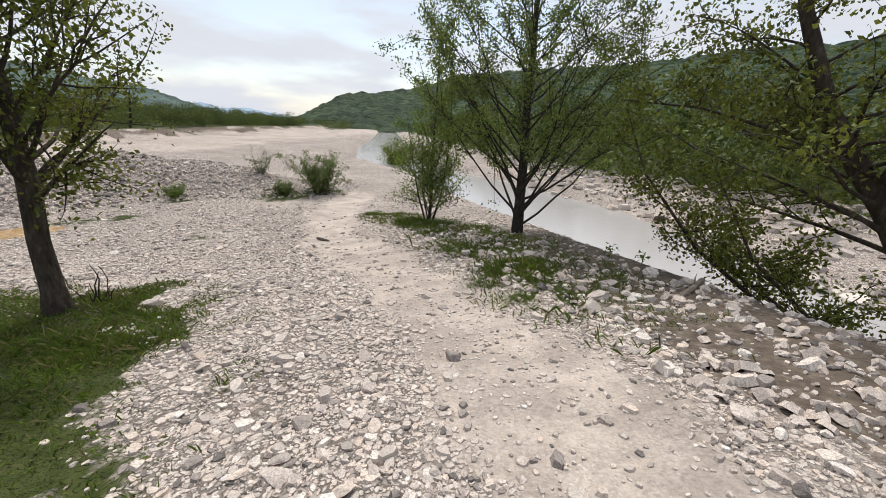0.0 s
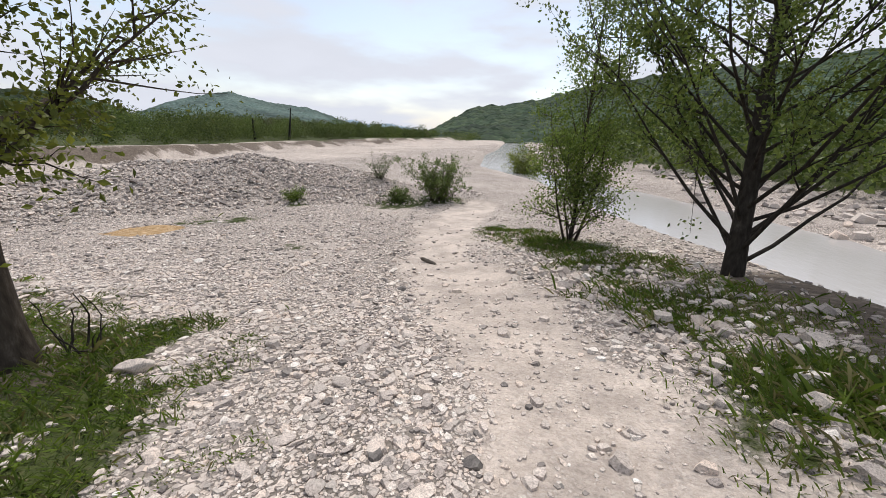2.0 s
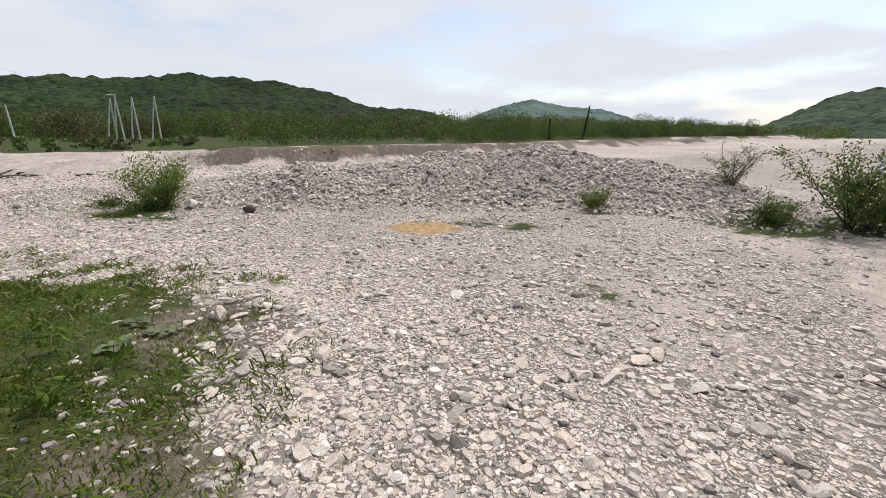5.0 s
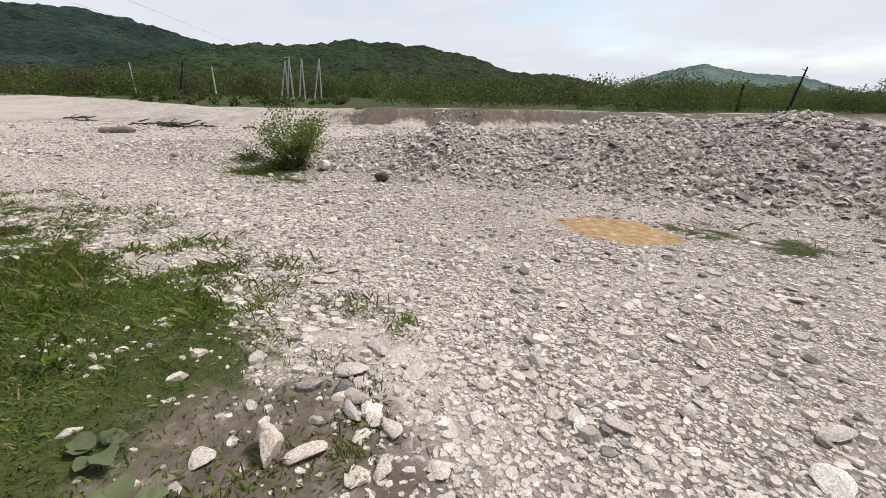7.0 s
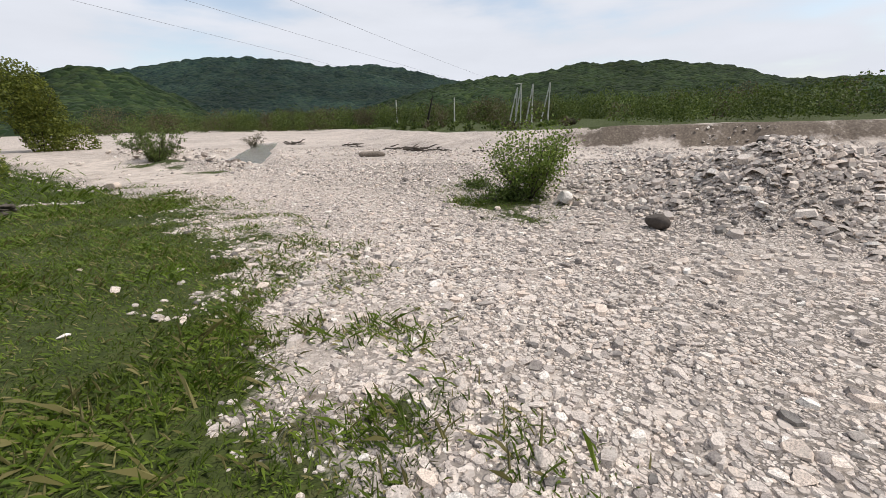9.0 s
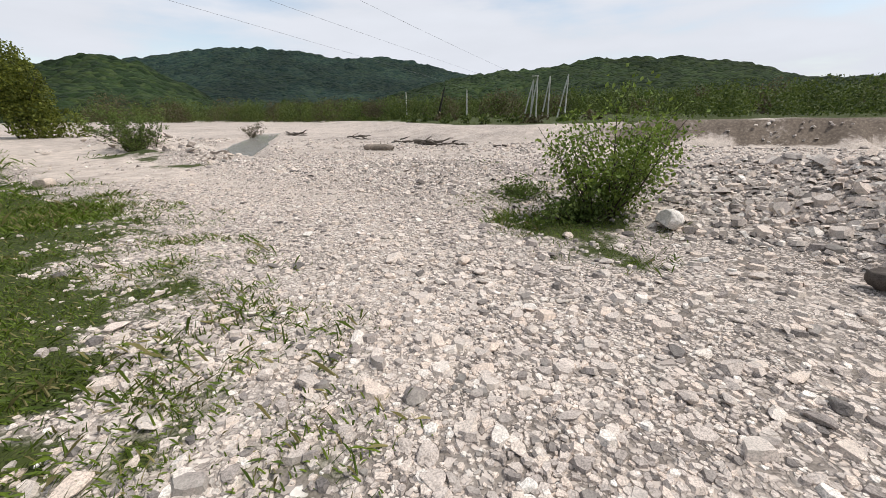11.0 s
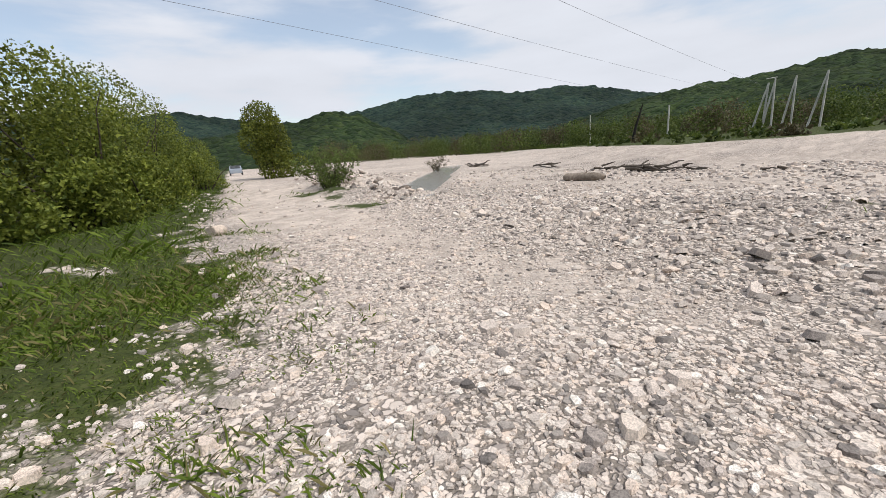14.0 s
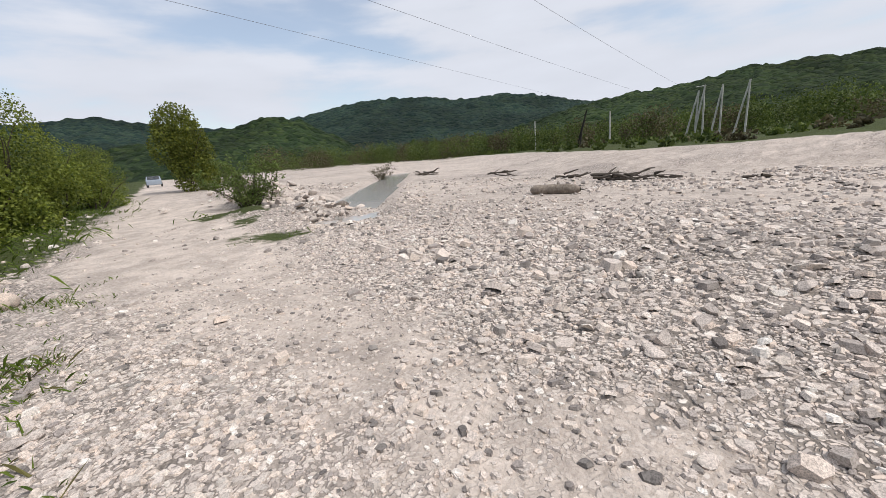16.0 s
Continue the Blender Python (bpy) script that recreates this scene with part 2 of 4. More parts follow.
LEAF_BROWN = leaf_material("budding_woodland_leaf", (0.06, 0.055, 0.028), (0.12, 0.10, 0.05), 0.12)
GRASS = leaf_material("grass_blade", (0.055, 0.094, 0.009), (0.145, 0.20, 0.023), 1.3, 0.3)
DRY_GRASS = leaf_material("dry_grass_blade", (0.12, 0.11, 0.035), (0.25, 0.22, 0.09), 2.0, 0.25)
WATER = water_material()
MURKY_WATER = water_material("murky_water", (0.42, 0.40, 0.375), 0.4, 0.1, 0.05)
CONCRETE = noisy_material("weathered_concrete", [(0.3, (0.38, 0.37, 0.34)), (0.7, (0.56, 0.55, 0.52))], 6.0, 0.9, 0.3, 0.01)
CABLE = noisy_material("cable", [(0.3, (0.10, 0.10, 0.11)), (0.7, (0.15, 0.15, 0.16))], 5.0, 0.5)
HILL_NEAR = forest_material("forest_canopy", [(0.1, (0.011, 0.021, 0.008)), (0.5, (0.019, 0.034, 0.012)), (0.9, (0.034, 0.050, 0.017))], 0.16, 4.0)
# Dark canopy with a bluish cast painted in for the haze before it.
HILL_MID = forest_material("haze_blued_mid_canopy", [(0.1, (0.010, 0.022, 0.019)), (0.5, (0.016, 0.031, 0.024)), (0.9, (0.026, 0.042, 0.027))], 0.1, 6.0)
# Distance haze is mixed into the next three colours: greyer, paler, then blue.
HILL_EAST = forest_material("haze_tinted_canopy", [(0.1, (0.020, 0.038, 0.022)), (0.5, (0.032, 0.053, 0.029)), (0.9, (0.048, 0.070, 0.035))], 0.1, 5.0)
HILL_FAR = forest_material("haze_tinted_far_canopy", [(0.1, (0.065, 0.10, 0.09)), (0.9, (0.095, 0.132, 0.115))], 0.05, 8.0)
HILL_BLUE = noisy_material("haze_blue_mountain", [(0.3, (0.26, 0.36, 0.46)), (0.7, (0.32, 0.42, 0.52))], 0.01, 1.0, 0.1, 1.0)

# ---- mesh helpers ----
rng = np.random.default_rng(7)


def raw_mesh(name, verts, faces, mat, smooth=True):
    """A mesh from arrays; faces is an (n, 3) or (n, 4) array."""
    me = bpy.data.meshes.new(name)
    verts = np.asarray(verts, dtype=np.float32)
    faces = np.asarray(faces, dtype=np.int32)
    n, k = faces.shape
    me.vertices.add(len(verts))
    me.vertices.foreach_set("co", verts.ravel())
    me.loops.add(n * k)
    me.loops.foreach_set("vertex_index", faces.ravel())
    me.polygons.add(n)
    me.polygons.foreach_set("loop_start", np.arange(0, n * k, k, dtype=np.int32))
    me.polygons.foreach_set("use_smooth", np.full(n, smooth))
    me.materials.append(mat)
    me.update(calc_edges=True)
    return me


def part(name, me, parent=None, label=""):
    ob = new(name, me)
    if parent:
        ob.parent = parent
    return tagged(ob, label)


def thing(name, label, category, group="", kind="", at=(0, 0, 0), turn=0.0):
    ob = new(name)
    ob.empty_display_size = 0.2
    ob.matrix_world = pose(*at, 0, 0, turn)
    return tagged(ob, label, category, group, kind)


def smooth(a, b, v):
    t = np.clip((v - a) / (b - a), 0, 1)
    return t * t * (3 - 2 * t)


def value_noise(x, y, seed=0):
    """Smooth noise in -1..1 on arrays."""
    xi, yi = np.floor(x).astype(np.int64), np.floor(y).astype(np.int64)
    fx, fy = x - xi, y - yi
    fx, fy = fx * fx * (3 - 2 * fx), fy * fy * (3 - 2 * fy)
    def lattice(i, j):
        h = (i * 374761393 + j * 668265263 + seed * 144665) & 0xFFFFFFFF
        h = ((h ^ (h >> 13)) * 1274126177) & 0xFFFFFFFF
        return ((h ^ (h >> 16)) & 0xFFFF) / 32767.5 - 1
    a, b_, c, d = lattice(xi, yi), lattice(xi + 1, yi), lattice(xi, yi + 1), lattice(xi + 1, yi + 1)
    return (a * (1 - fx) + b_ * fx) * (1 - fy) + (c * (1 - fx) + d * fx) * fy


def fractal(x, y, seed=0, octaves=4):
    total, amp, norm = 0.0, 1.0, 0.0
    for o in range(octaves):
        total = total + amp * value_noise(x * 2 ** o, y * 2 ** o, seed + o)
        norm, amp = norm + amp, amp * 0.5
    return total / norm


def along(x, y, line):
    """Distance to a polyline, signed side (positive on its left), and the share of its length."""
    best = np.full(np.shape(x), 1e9)
    side, share = np.zeros_like(best), np.zeros_like(best)
    n = len(line) - 1
    for i in range(n):
        (ax, ay), (bx, by) = line[i][:2], line[i + 1][:2]
        ux, uy = bx - ax, by - ay
        t = np.clip(((x - ax) * ux + (y - ay) * uy) / (ux * ux + uy * uy), 0, 1)
        dx, dy = x - ax - t * ux, y - ay - t * uy
        d = np.hypot(dx, dy)
        nearer = d < best
        best = np.where(nearer, d, best)
        side = np.where(nearer, np.sign(ux * (y - ay) - uy * (x - ax)), side)
        share = np.where(nearer, i + t, share)
    return best, side, share


def at_share(line, t):
    k = t * (len(line) - 1)
    i = min(int(k), len(line) - 2)
    return line[i] + (line[i + 1] - line[i]) * (k - i)


# ---- the lie of the land ----
GRASS_EDGE = [(2.0, -12.0), (-0.9, -3.0), (-1.7, 0.0), (-2.4, 2.0), (-2.9, 3.6), (-4.3, 5.3), (-6.2, 5.45), (-7.2, 5.3), (-8.2, 5.35), (-9.6, 4.95), (-10.9, 3.6), (-12.4, 2.05),
              (-13.75, 0.3), (-14.95, -1.4), (-15.9, -4.5), (-17.3, -9.0), (-22.0, -22.0), (-38.0, -66.0), (-80.0, -180.0)]
LANE = [(2.2, -9.0), (1.35, -1.5), (1.0, 1.2), (0.5, 2.8), (0.0, 4.2), (-0.8, 5.9), (-1.9, 7.8), (-3.0, 10.0), (-3.9, 13.0), (-4.0, 18.0)]
ROAD = [(-8.0, 7.0), (-12.0, 5.2), (-16.5, 0.5), (-18.4, -5.5), (-22.5, -17.0), (-29.0, -36.0), (-40.0, -68.0), (-84.0, -184.0)]
BANK_GRASS = [(-2.1, 13.2), (-0.4, 11.3), (0.9, 8.3), (1.2, 6.2), (1.3, 4.8), (2.1, 3.3)]
FOOTPATH = [(-14.55, -5.9), (-14.8, -5.3), (-15.05, -4.7)]
MOUND = [(-21.6, -0.2), (-20.6, 2.6), (-20.0, 6.4), (-17.7, 9.2), (-15.9, 12.6), (-13.3, 16.6), (-9.8, 18.6), (-6.8, 19.2)]
MOUND_HEIGHT = [0.25, 0.3, 0.5, 0.95, 1.35, 1.5, 1.1, 0.2]
RIVER_Y = [-400, -20, 0, 10, 13, 20, 30, 42, 70, 95, 400, 3000]
RIVER_X = [60, 19, 12, 7.4, 6.8, 5.0, 0.8, -7.0, -12.5, -14.5, -60, -700]
RIVER_HALF = [4, 4, 2.5, 1.9, 2.3, 3.3, 2.6, 2.4, 2.6, 3.4, 5, 20]
SCARP_Y = [-3000, -60, -20, -5, 8, 18, 30, 45, 70, 120, 400, 3000]
SCARP_X = [-900, -100, -52, -34.5, -33, -33, -35, -39, -41, -46, -90, -900]
WATER_Z = -2.22
INLET = [(-23.4, -8.1), (-27.4, -11.6), (-33.0, -15.8), (-46.0, -25.5)]


def grass_side(x, y):
    d, s, _ = along(x, y, GRASS_EDGE)
    return d * s


def river_gap(x, y):
    xc, half = np.interp(y, RIVER_Y, RIVER_X), np.interp(y, RIVER_Y, RIVER_HALF)
    return np.abs(x - xc) - half, x - xc


def land(x, y):
    x, y = np.asarray(x, float), np.asarray(y, float)
    d = 0.75 * (y - x)
    fall = 0.145 * np.maximum(d, -4.0)
    base = -np.where(fall < 1.2, fall, 1.2 + 0.52 * (1 - np.exp(-(fall - 1.2) / 0.52)))
    west = smooth(-8.0, -12.5, x)
    base = base * (1 - west) + -1.72 * west
    far = np.hypot(x + 8, y - 6)
    base = base + 0.35 * smooth(25, 120, far)
    base = base + 0.035 * fractal(x * 0.9, y * 0.9, 3) + 0.05 * fractal(x * 0.25, y * 0.25, 5) * smooth(4, 14, far)
    # stone heap beside the track
    md, _, ms = along(x, y, MOUND)
    mh = np.interp(ms, np.arange(len(MOUND)), MOUND_HEIGHT)
    lump = 1 + 0.2 * fractal(x * 0.5, y * 0.5, 11, 3)
    base = base + mh * lump * (0.45 * np.clip(1 - md / 3.4, 0, 1) + 0.55 * smooth(3.2, 0.0, md))
    for gx, gy, gh, gr in ((-24.6, -9.3, 0.4, 1.3), (-26.6, -17.4, 0.7, 2.4), (-22.9, -11.5, 0.25, 1.2), (-16.25, 8.45, 0.6, 1.05)):
        base = base + gh * (1 + 0.4 * fractal(x, y, 17)) * np.exp(-((x - gx) ** 2 + (y - gy) ** 2) / gr ** 2)
    # lane ruts
    ld, _, _ = along(x, y, LANE)
    base = base - 0.05 * smooth(1.1, 0.4, ld)
    # grass verge stands a little higher
    gs = grass_side(x, y)
    base = base + 0.07 * smooth(-0.2, 0.9, gs)
    # far bank on the west side
    sx = np.interp(y, SCARP_Y, SCARP_X) + 1.3 * fractal(x * 0.1 + 5, y * 0.12, 23) + 0.7 * fractal(x * 0.7, y * 0.7, 24)
    rise = smooth(0.0, 1.3 + 7.0 * smooth(8, -3, y), sx - x)
    base = base - 0.1 * smooth(6, 1, sx - x) * (1 - rise) * smooth(-9, -2, sx - x) + rise * (1.0 - 0.4 * smooth(9, 0, y) + 0.2 * fractal(x * 0.05, y * 0.05, 31)) * smooth(-60, -10, y)
    # river bed and its banks
    gap, east = river_gap(x, y)
    bank = -2.36 + 0.5 * np.maximum(gap, 0) - 0.25 * np.clip(-gap, 0, 1.5)
    bank = np.where(east > 0, -2.36 + 0.22 * np.maximum(gap, 0) - 0.25 * np.clip(-gap, 0, 1.5), bank)
    other = np.where(east > 0, -1.75 + 0.25 * fractal(x * 0.3, y * 0.3, 41) + 2.6 * smooth(11, 20, gap), base)
    blend = smooth(0, 2.0, east)
    base = base * (1 - blend) + other * blend
    soft = 0.25
    low = np.minimum(base, bank)
    base = low - soft * 0.25 * np.exp(-np.abs(base - bank) / soft)
    # inlet of standing water on the flats
    idist, _, _ = along(x, y, INLET)
    base = base - 0.4 * smooth(1.5, 0.5, idist + 0.3 * fractal(x * 0.6, y * 0.6, 43))
    return base


def patch(x, y, cx, cy, r):
    return np.exp(-((x - cx) ** 2 + (y - cy) ** 2) / r ** 2)


def zones(x, y):
    """Grass, lane sand and ochre sand, each 0..1."""
    n1, n2 = fractal(x * 0.8, y * 0.8, 51), fractal(x * 2.4, y * 2.4, 61)
    gs = grass_side(x, y)
    n3 = fractal(x * 0.35, y * 0.35, 191)
    loose = smooth(-9.5, -11.5, x) * smooth(-3.5, -1.5, y)
    grass = smooth(-0.9 - 0.6 * loose, 0.6 + 0.9 * loose, gs + (0.8 + 0.4 * loose) * n1 + (0.6 + 0.5 * loose) * n2 + 0.3 * loose) * (1 - 0.35 * smooth(0.15, 0.5, n1 + 0.5 * n3 + 0.3 * n2) * smooth(3.0, 0.3, gs))
    rd, _, rs = along(x, y, BANK_GRASS)
    grass = np.maximum(grass, smooth(1.65, 0.4, rd + 0.7 * n1 + 0.9 * n2) * (1 - 0.6 * smooth(4.1, 4.8, rs)) * (0.35 + 0.65 * smooth(-0.25, 0.2, n2 + 0.4 * n1)))
    for cx, cy, r, k in ((-16.9, 4.4, 1.1, 0.95), (-18.4, 3.3, 1.0, 0.6), (-15.7, 4.6, 0.7, 0.6), (-20.4, 6.0, 0.8, 0.5), (-10.9, 11.4, 0.8, 0.75), (-9.9, 11.9, 0.9, 0.7), (-12.6, 3.2, 0.6, 0.45), (-13.6, 1.5, 0.6, 0.4), (-8.9, 6.5, 0.35, 0.45), (-9.3, 6.0, 0.3, 0.45), (-7.4, 9.6, 0.5, 0.5), (-6.4, 9.8, 0.5, 0.6), (-10.2, 14.8, 0.6, 0.7), (-7.0, 16.6, 1.3, 0.9),
                         (-5.8, 17.8, 1.2, 0.9), (-20.8, -7.5, 1.0, 0.7), (-22.6, -12.0, 1.6, 0.8), (-21.8, -10.0, 0.9, 0.6), (-21.0, 2.4, 0.7, 0.5)):
        grass = np.maximum(grass, k * np.clip(1.1 * patch(x, y, cx, cy, r) + 0.7 * n2 * patch(x, y, cx, cy, 1.5 * r) - 0.1, 0, 1))
    sx = np.interp(y, SCARP_Y, SCARP_X)
    wide = 7.0 * smooth(8, -3, y)
    grass = np.maximum(grass, smooth(1.6 + wide, 2.6 + wide, sx - x))
    gap, east = river_gap(x, y)
    grass = np.maximum(grass, smooth(11.5, 14, gap + n1) * (east > 0))
    grass = np.maximum(grass, smooth(150, 260, np.hypot(x, y)) * (gap > 6))
    bare = 0.75 * smooth(0.24, 0.05, along(x, y, FOOTPATH)[0] + 0.15 * n2)
    grass = grass * (1 - 0.85 * bare)
    ld, _, _ = along(x, y, LANE)
    sand = smooth(1.35, 0.2, ld + 0.35 * n1 + 0.15 * n2)
    sand = np.maximum(sand, 0.8 * bare)
    rdist, _, _ = along(x, y, ROAD)
    sand = np.maximum(sand, (0.3 + 0.42 * smooth(-16.5, -18.5, x)) * smooth(2.6, 1.0, rdist + 0.5 * n1))
    sand = np.maximum(sand, 0.56 * smooth(-21.5, -25.5, x + 2.5 * n3) * smooth(-0.5, 0.1, n3 + 0.3))
    sand = np.maximum(sand, 0.55 * patch(x, y, -4.6, 15.5, 2.2))
    sand = np.maximum(sand, 0.62 * np.clip(patch(x, y, -8.4, 6.0, 1.2) + 0.4 * n1, 0, 1))
    sand = np.maximum(sand, 0.75 * np.clip(patch(x, y, -11.5, 3.7, 1.1) + 0.4 * n1, 0, 1))
    u, v = (x + 11.3) * 0.86 + (y - 9.93) * 0.51, -(x + 11.3) * 0.51 + (y - 9.93) * 0.86
    ochre = smooth(1.05, 0.7, np.hypot(u / 1.05, v / 0.78) + 0.28 * n2 + 0.12 * n1)
    return grass, sand, ochre


def soil(x, y):
    """Bare dark earth, plus painted shade between the heap's cobbles, 0..1."""
    n1 = fractal(x * 1.1, y * 1.1, 171)
    d, _, _ = along(x, y, [(3.0, -1.5), (2.8, 1.5), (2.9, 3.6), (3.0, 5.4), (2.4, 8.4)])
    lane = along(x, y, LANE)[0]
    e = 0.95 * smooth(1.9, 0.7, d + 0.4 * n1) * smooth(0.9, 1.4, lane + 0.25 * n1)
    for cx, cy, r, k in ((-7.6, 5.65, 0.75, 0.95), (-4.6, 4.3, 0.6, 0.9), (-5.6, 5.0, 0.8, 0.55), (-13.6, -5.7, 0.7, 0.7), (-1.2, 2.4, 0.7, 0.45), (-10.6, 4.2, 0.5, 0.5)):
        e = np.maximum(e, k * np.clip(patch(x, y, cx, cy, r * 1.15) + 0.3 * n1 * patch(x, y, cx, cy, r * 2), 0, 1))
    sx = np.interp(y, SCARP_Y, SCARP_X) + 1.3 * fractal(x * 0.1 + 5, y * 0.12, 23)
    e = np.maximum(e, smooth(-0.1, 0.3, sx - x) * smooth(2.2, 1.5, sx - x) * smooth(1, 8, y) * (0.8 + 0.5 * n1))
    # On the heap the earth colour stands for shade down between the cobbles.
    md, _, ms = along(x, y, MOUND)
    e = np.maximum(e, 0.2 * smooth(3.0, 1.8, md) * smooth(0.2, 0.6, np.interp(ms, np.arange(len(MOUND)), MOUND_HEIGHT)))
    return np.clip(e, 0, 1)


def axis(lo, hi, step, reach, growth):
    inner = np.arange(lo, hi + step / 2, step)
    out, s, p = [], step, hi
    while p < reach:
        s *= growth
        p += s
        out.append(p)
    left, s, p = [], step, lo
    while p > -reach:
        s *= growth
        p -= s
        left.append(p)
    return np.concatenate([left[::-1], inner, out])


def build_ground():
    xs, ys = axis(-24.0, 7.0, 0.16, 4200, 1.06), axis(-9.0, 19.0, 0.16, 4200, 1.06)
    X, Y = np.meshgrid(xs, ys)
    Z = land(X, Y)
    near = smooth(30, 12, np.hypot(X + 8, Y - 4))
    Z = Z + 0.012 * near * fractal(X * 5, Y * 5, 71, 3)
    nx, ny = len(xs), len(ys)
    i = np.arange(nx * ny).reshape(ny, nx)
    faces = np.stack([i[:-1, :-1], i[:-1, 1:], i[1:, 1:], i[1:, :-1]], -1).reshape(-1, 4)
    me = raw_mesh("ground", np.stack([X, Y, Z], -1).reshape(-1, 3), faces, GROUND)
    g, s, o = zones(X, Y)
    rgba = np.stack([g, s, o, soil(X, Y)], -1).astype(np.float32)
    layer = me.color_attributes.new("zone", "FLOAT_COLOR", "POINT")
    layer.data.foreach_set("color", rgba.ravel())
    return tagged(new("ground", me), "pale river gravel with sandy lane and grassy verge", "ground", kind="structure")


ground = build_ground()


def build_water():
    ys = np.concatenate([np.arange(-120, 120, 1.0), np.arange(120, 900, 12.0)])
    xc, half = np.interp(ys, RIVER_Y, RIVER_X), np.interp(ys, RIVER_Y, RIVER_HALF)
    cols = np.linspace(-1, 1, 7)
    V = [(c + u * (h + 0.9), y, WATER_Z) for y, c, h in zip(ys, xc, half) for u in cols]
    i = np.arange(len(V)).reshape(len(ys), 7)
    F = np.stack([i[:-1, :-1], i[:-1, 1:], i[1:, 1:], i[1:, :-1]], -1).reshape(-1, 4)
    tagged(new("water_river", raw_mesh("water_river", V, F, WATER)), "shallow pale river water between gravel banks", "river", kind="structure")
    V, line = [], np.array(INLET)
    steps = np.linspace(0, 1, 32)
    for t in steps:
        x, y = at_share(line, t) + np.array([1.5, 1.3]) * (1 - t)
        for u in (-1, 1):
            V.append((x - 0.6 * u * 2.1, y + 0.8 * u * 2.1, -1.93 + 0.05 * t))
    F = [(2 * k, 2 * k + 1, 2 * k + 3, 2 * k + 2) for k in range(len(steps) - 1)]
    tagged(new("water_inlet", raw_mesh("water_inlet", V, F, MURKY_WATER)), "narrow grey inlet of standing water in gravel", "water", kind="structure")


build_water()


def build_hill(name, label, profile, r0, r1, mat, bump_size, bump_height, step=0.28):
    az = np.arange(profile[0][0], profile[-1][0], step)
    el = np.interp(az, [p[0] for p in profile], [p[1] for p in profile])
    rs = np.concatenate([np.linspace(r0, r1, 56), np.linspace(r1 * 1.03, r1 * 1.5, 8)])
    A, R = np.meshgrid(np.radians(az), rs)
    top = np.tan(np.radians(el)) * r1
    t = np.clip((R - r0) / (r1 - r0), 0, 1)
    f = 0.25 * t + 0.75 * t ** 2.2
    f = np.where(R > r1, 1 - 1.2 * (R / r1 - 1), f)
    X, Y = -np.sin(A) * R - 8, np.cos(A) * R + 4
    spur = 1 + 0.22 * fractal(X / (r1 * 0.16), Y / (r1 * 0.16), 81, 4) * np.sin(np.pi * np.clip(t, 0, 1)) ** 0.8
    Z = top[None, :] * f * spur - 3.0 * (1 - t)
    Z = Z + bump_height * fractal(X / bump_size, Y / bump_size, 91, 3) * smooth(0.0, 0.1, t)
    ny, nx = X.shape
    i = np.arange(nx * ny).reshape(ny, nx)
    F = np.stack([i[:-1, :-1], i[1:, :-1], i[1:, 1:], i[:-1, 1:]], -1).reshape(-1, 4)
    me = raw_mesh(name, np.stack([X, Y, Z], -1).reshape(-1, 3), F, mat)
    return tagged(new(name, me), label, "hill", kind="structure")


build_hill("backdrop_hill_west", "long dark green wooded ridge across the valley",
           [(54, 0.4), (57, 2.2), (61, 3.0), (65, 3.1), (68, 3.4), (72, 4.9), (79, 6.1), (89, 6.4), (95, 5.5), (101, 5.3), (107, 4.4), (113, 3.0), (120, 1.2), (126, 0.0)], 190, 620, HILL_NEAR, 9, 4.5)
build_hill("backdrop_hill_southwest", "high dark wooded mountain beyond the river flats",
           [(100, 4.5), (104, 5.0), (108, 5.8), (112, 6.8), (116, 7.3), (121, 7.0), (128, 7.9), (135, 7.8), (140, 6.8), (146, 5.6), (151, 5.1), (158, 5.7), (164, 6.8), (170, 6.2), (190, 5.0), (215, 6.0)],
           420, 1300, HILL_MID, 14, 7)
build_hill("backdrop_hill_south", "rounded wooded foothill sloping down to the flats",
           [(131, 0.0), (135, 1.2), (140, 4.3), (143, 5.8), (146.5, 6.3), (150, 5.4), (156, 4.6), (165, 3.2), (180, 2.0)], 210, 520, HILL_NEAR, 9, 4)
# Hills from here on wear haze-tinted colours; no air is modelled.
build_hill("backdrop_hill_northwest", "distant wooded hill at the valley head, tinted blue-green for haze",
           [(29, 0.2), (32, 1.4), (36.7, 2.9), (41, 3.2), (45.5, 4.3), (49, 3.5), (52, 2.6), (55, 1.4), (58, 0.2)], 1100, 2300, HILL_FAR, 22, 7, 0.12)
build_hill("backdrop_mountain", "faint distant mountains under cloud, tinted blue for haze", [(19, 0.0), (21.5, 0.3), (24, 0.9), (26, 1.2), (29, 1.0), (31, 1.4), (35, 0.5), (40, 0.3)], 2800, 3800, HILL_BLUE, 120, 14, 0.12)
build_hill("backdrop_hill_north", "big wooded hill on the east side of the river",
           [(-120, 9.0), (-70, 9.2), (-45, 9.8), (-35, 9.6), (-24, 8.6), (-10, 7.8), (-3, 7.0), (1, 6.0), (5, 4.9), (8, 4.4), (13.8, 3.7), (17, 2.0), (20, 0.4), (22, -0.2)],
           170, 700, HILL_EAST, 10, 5)

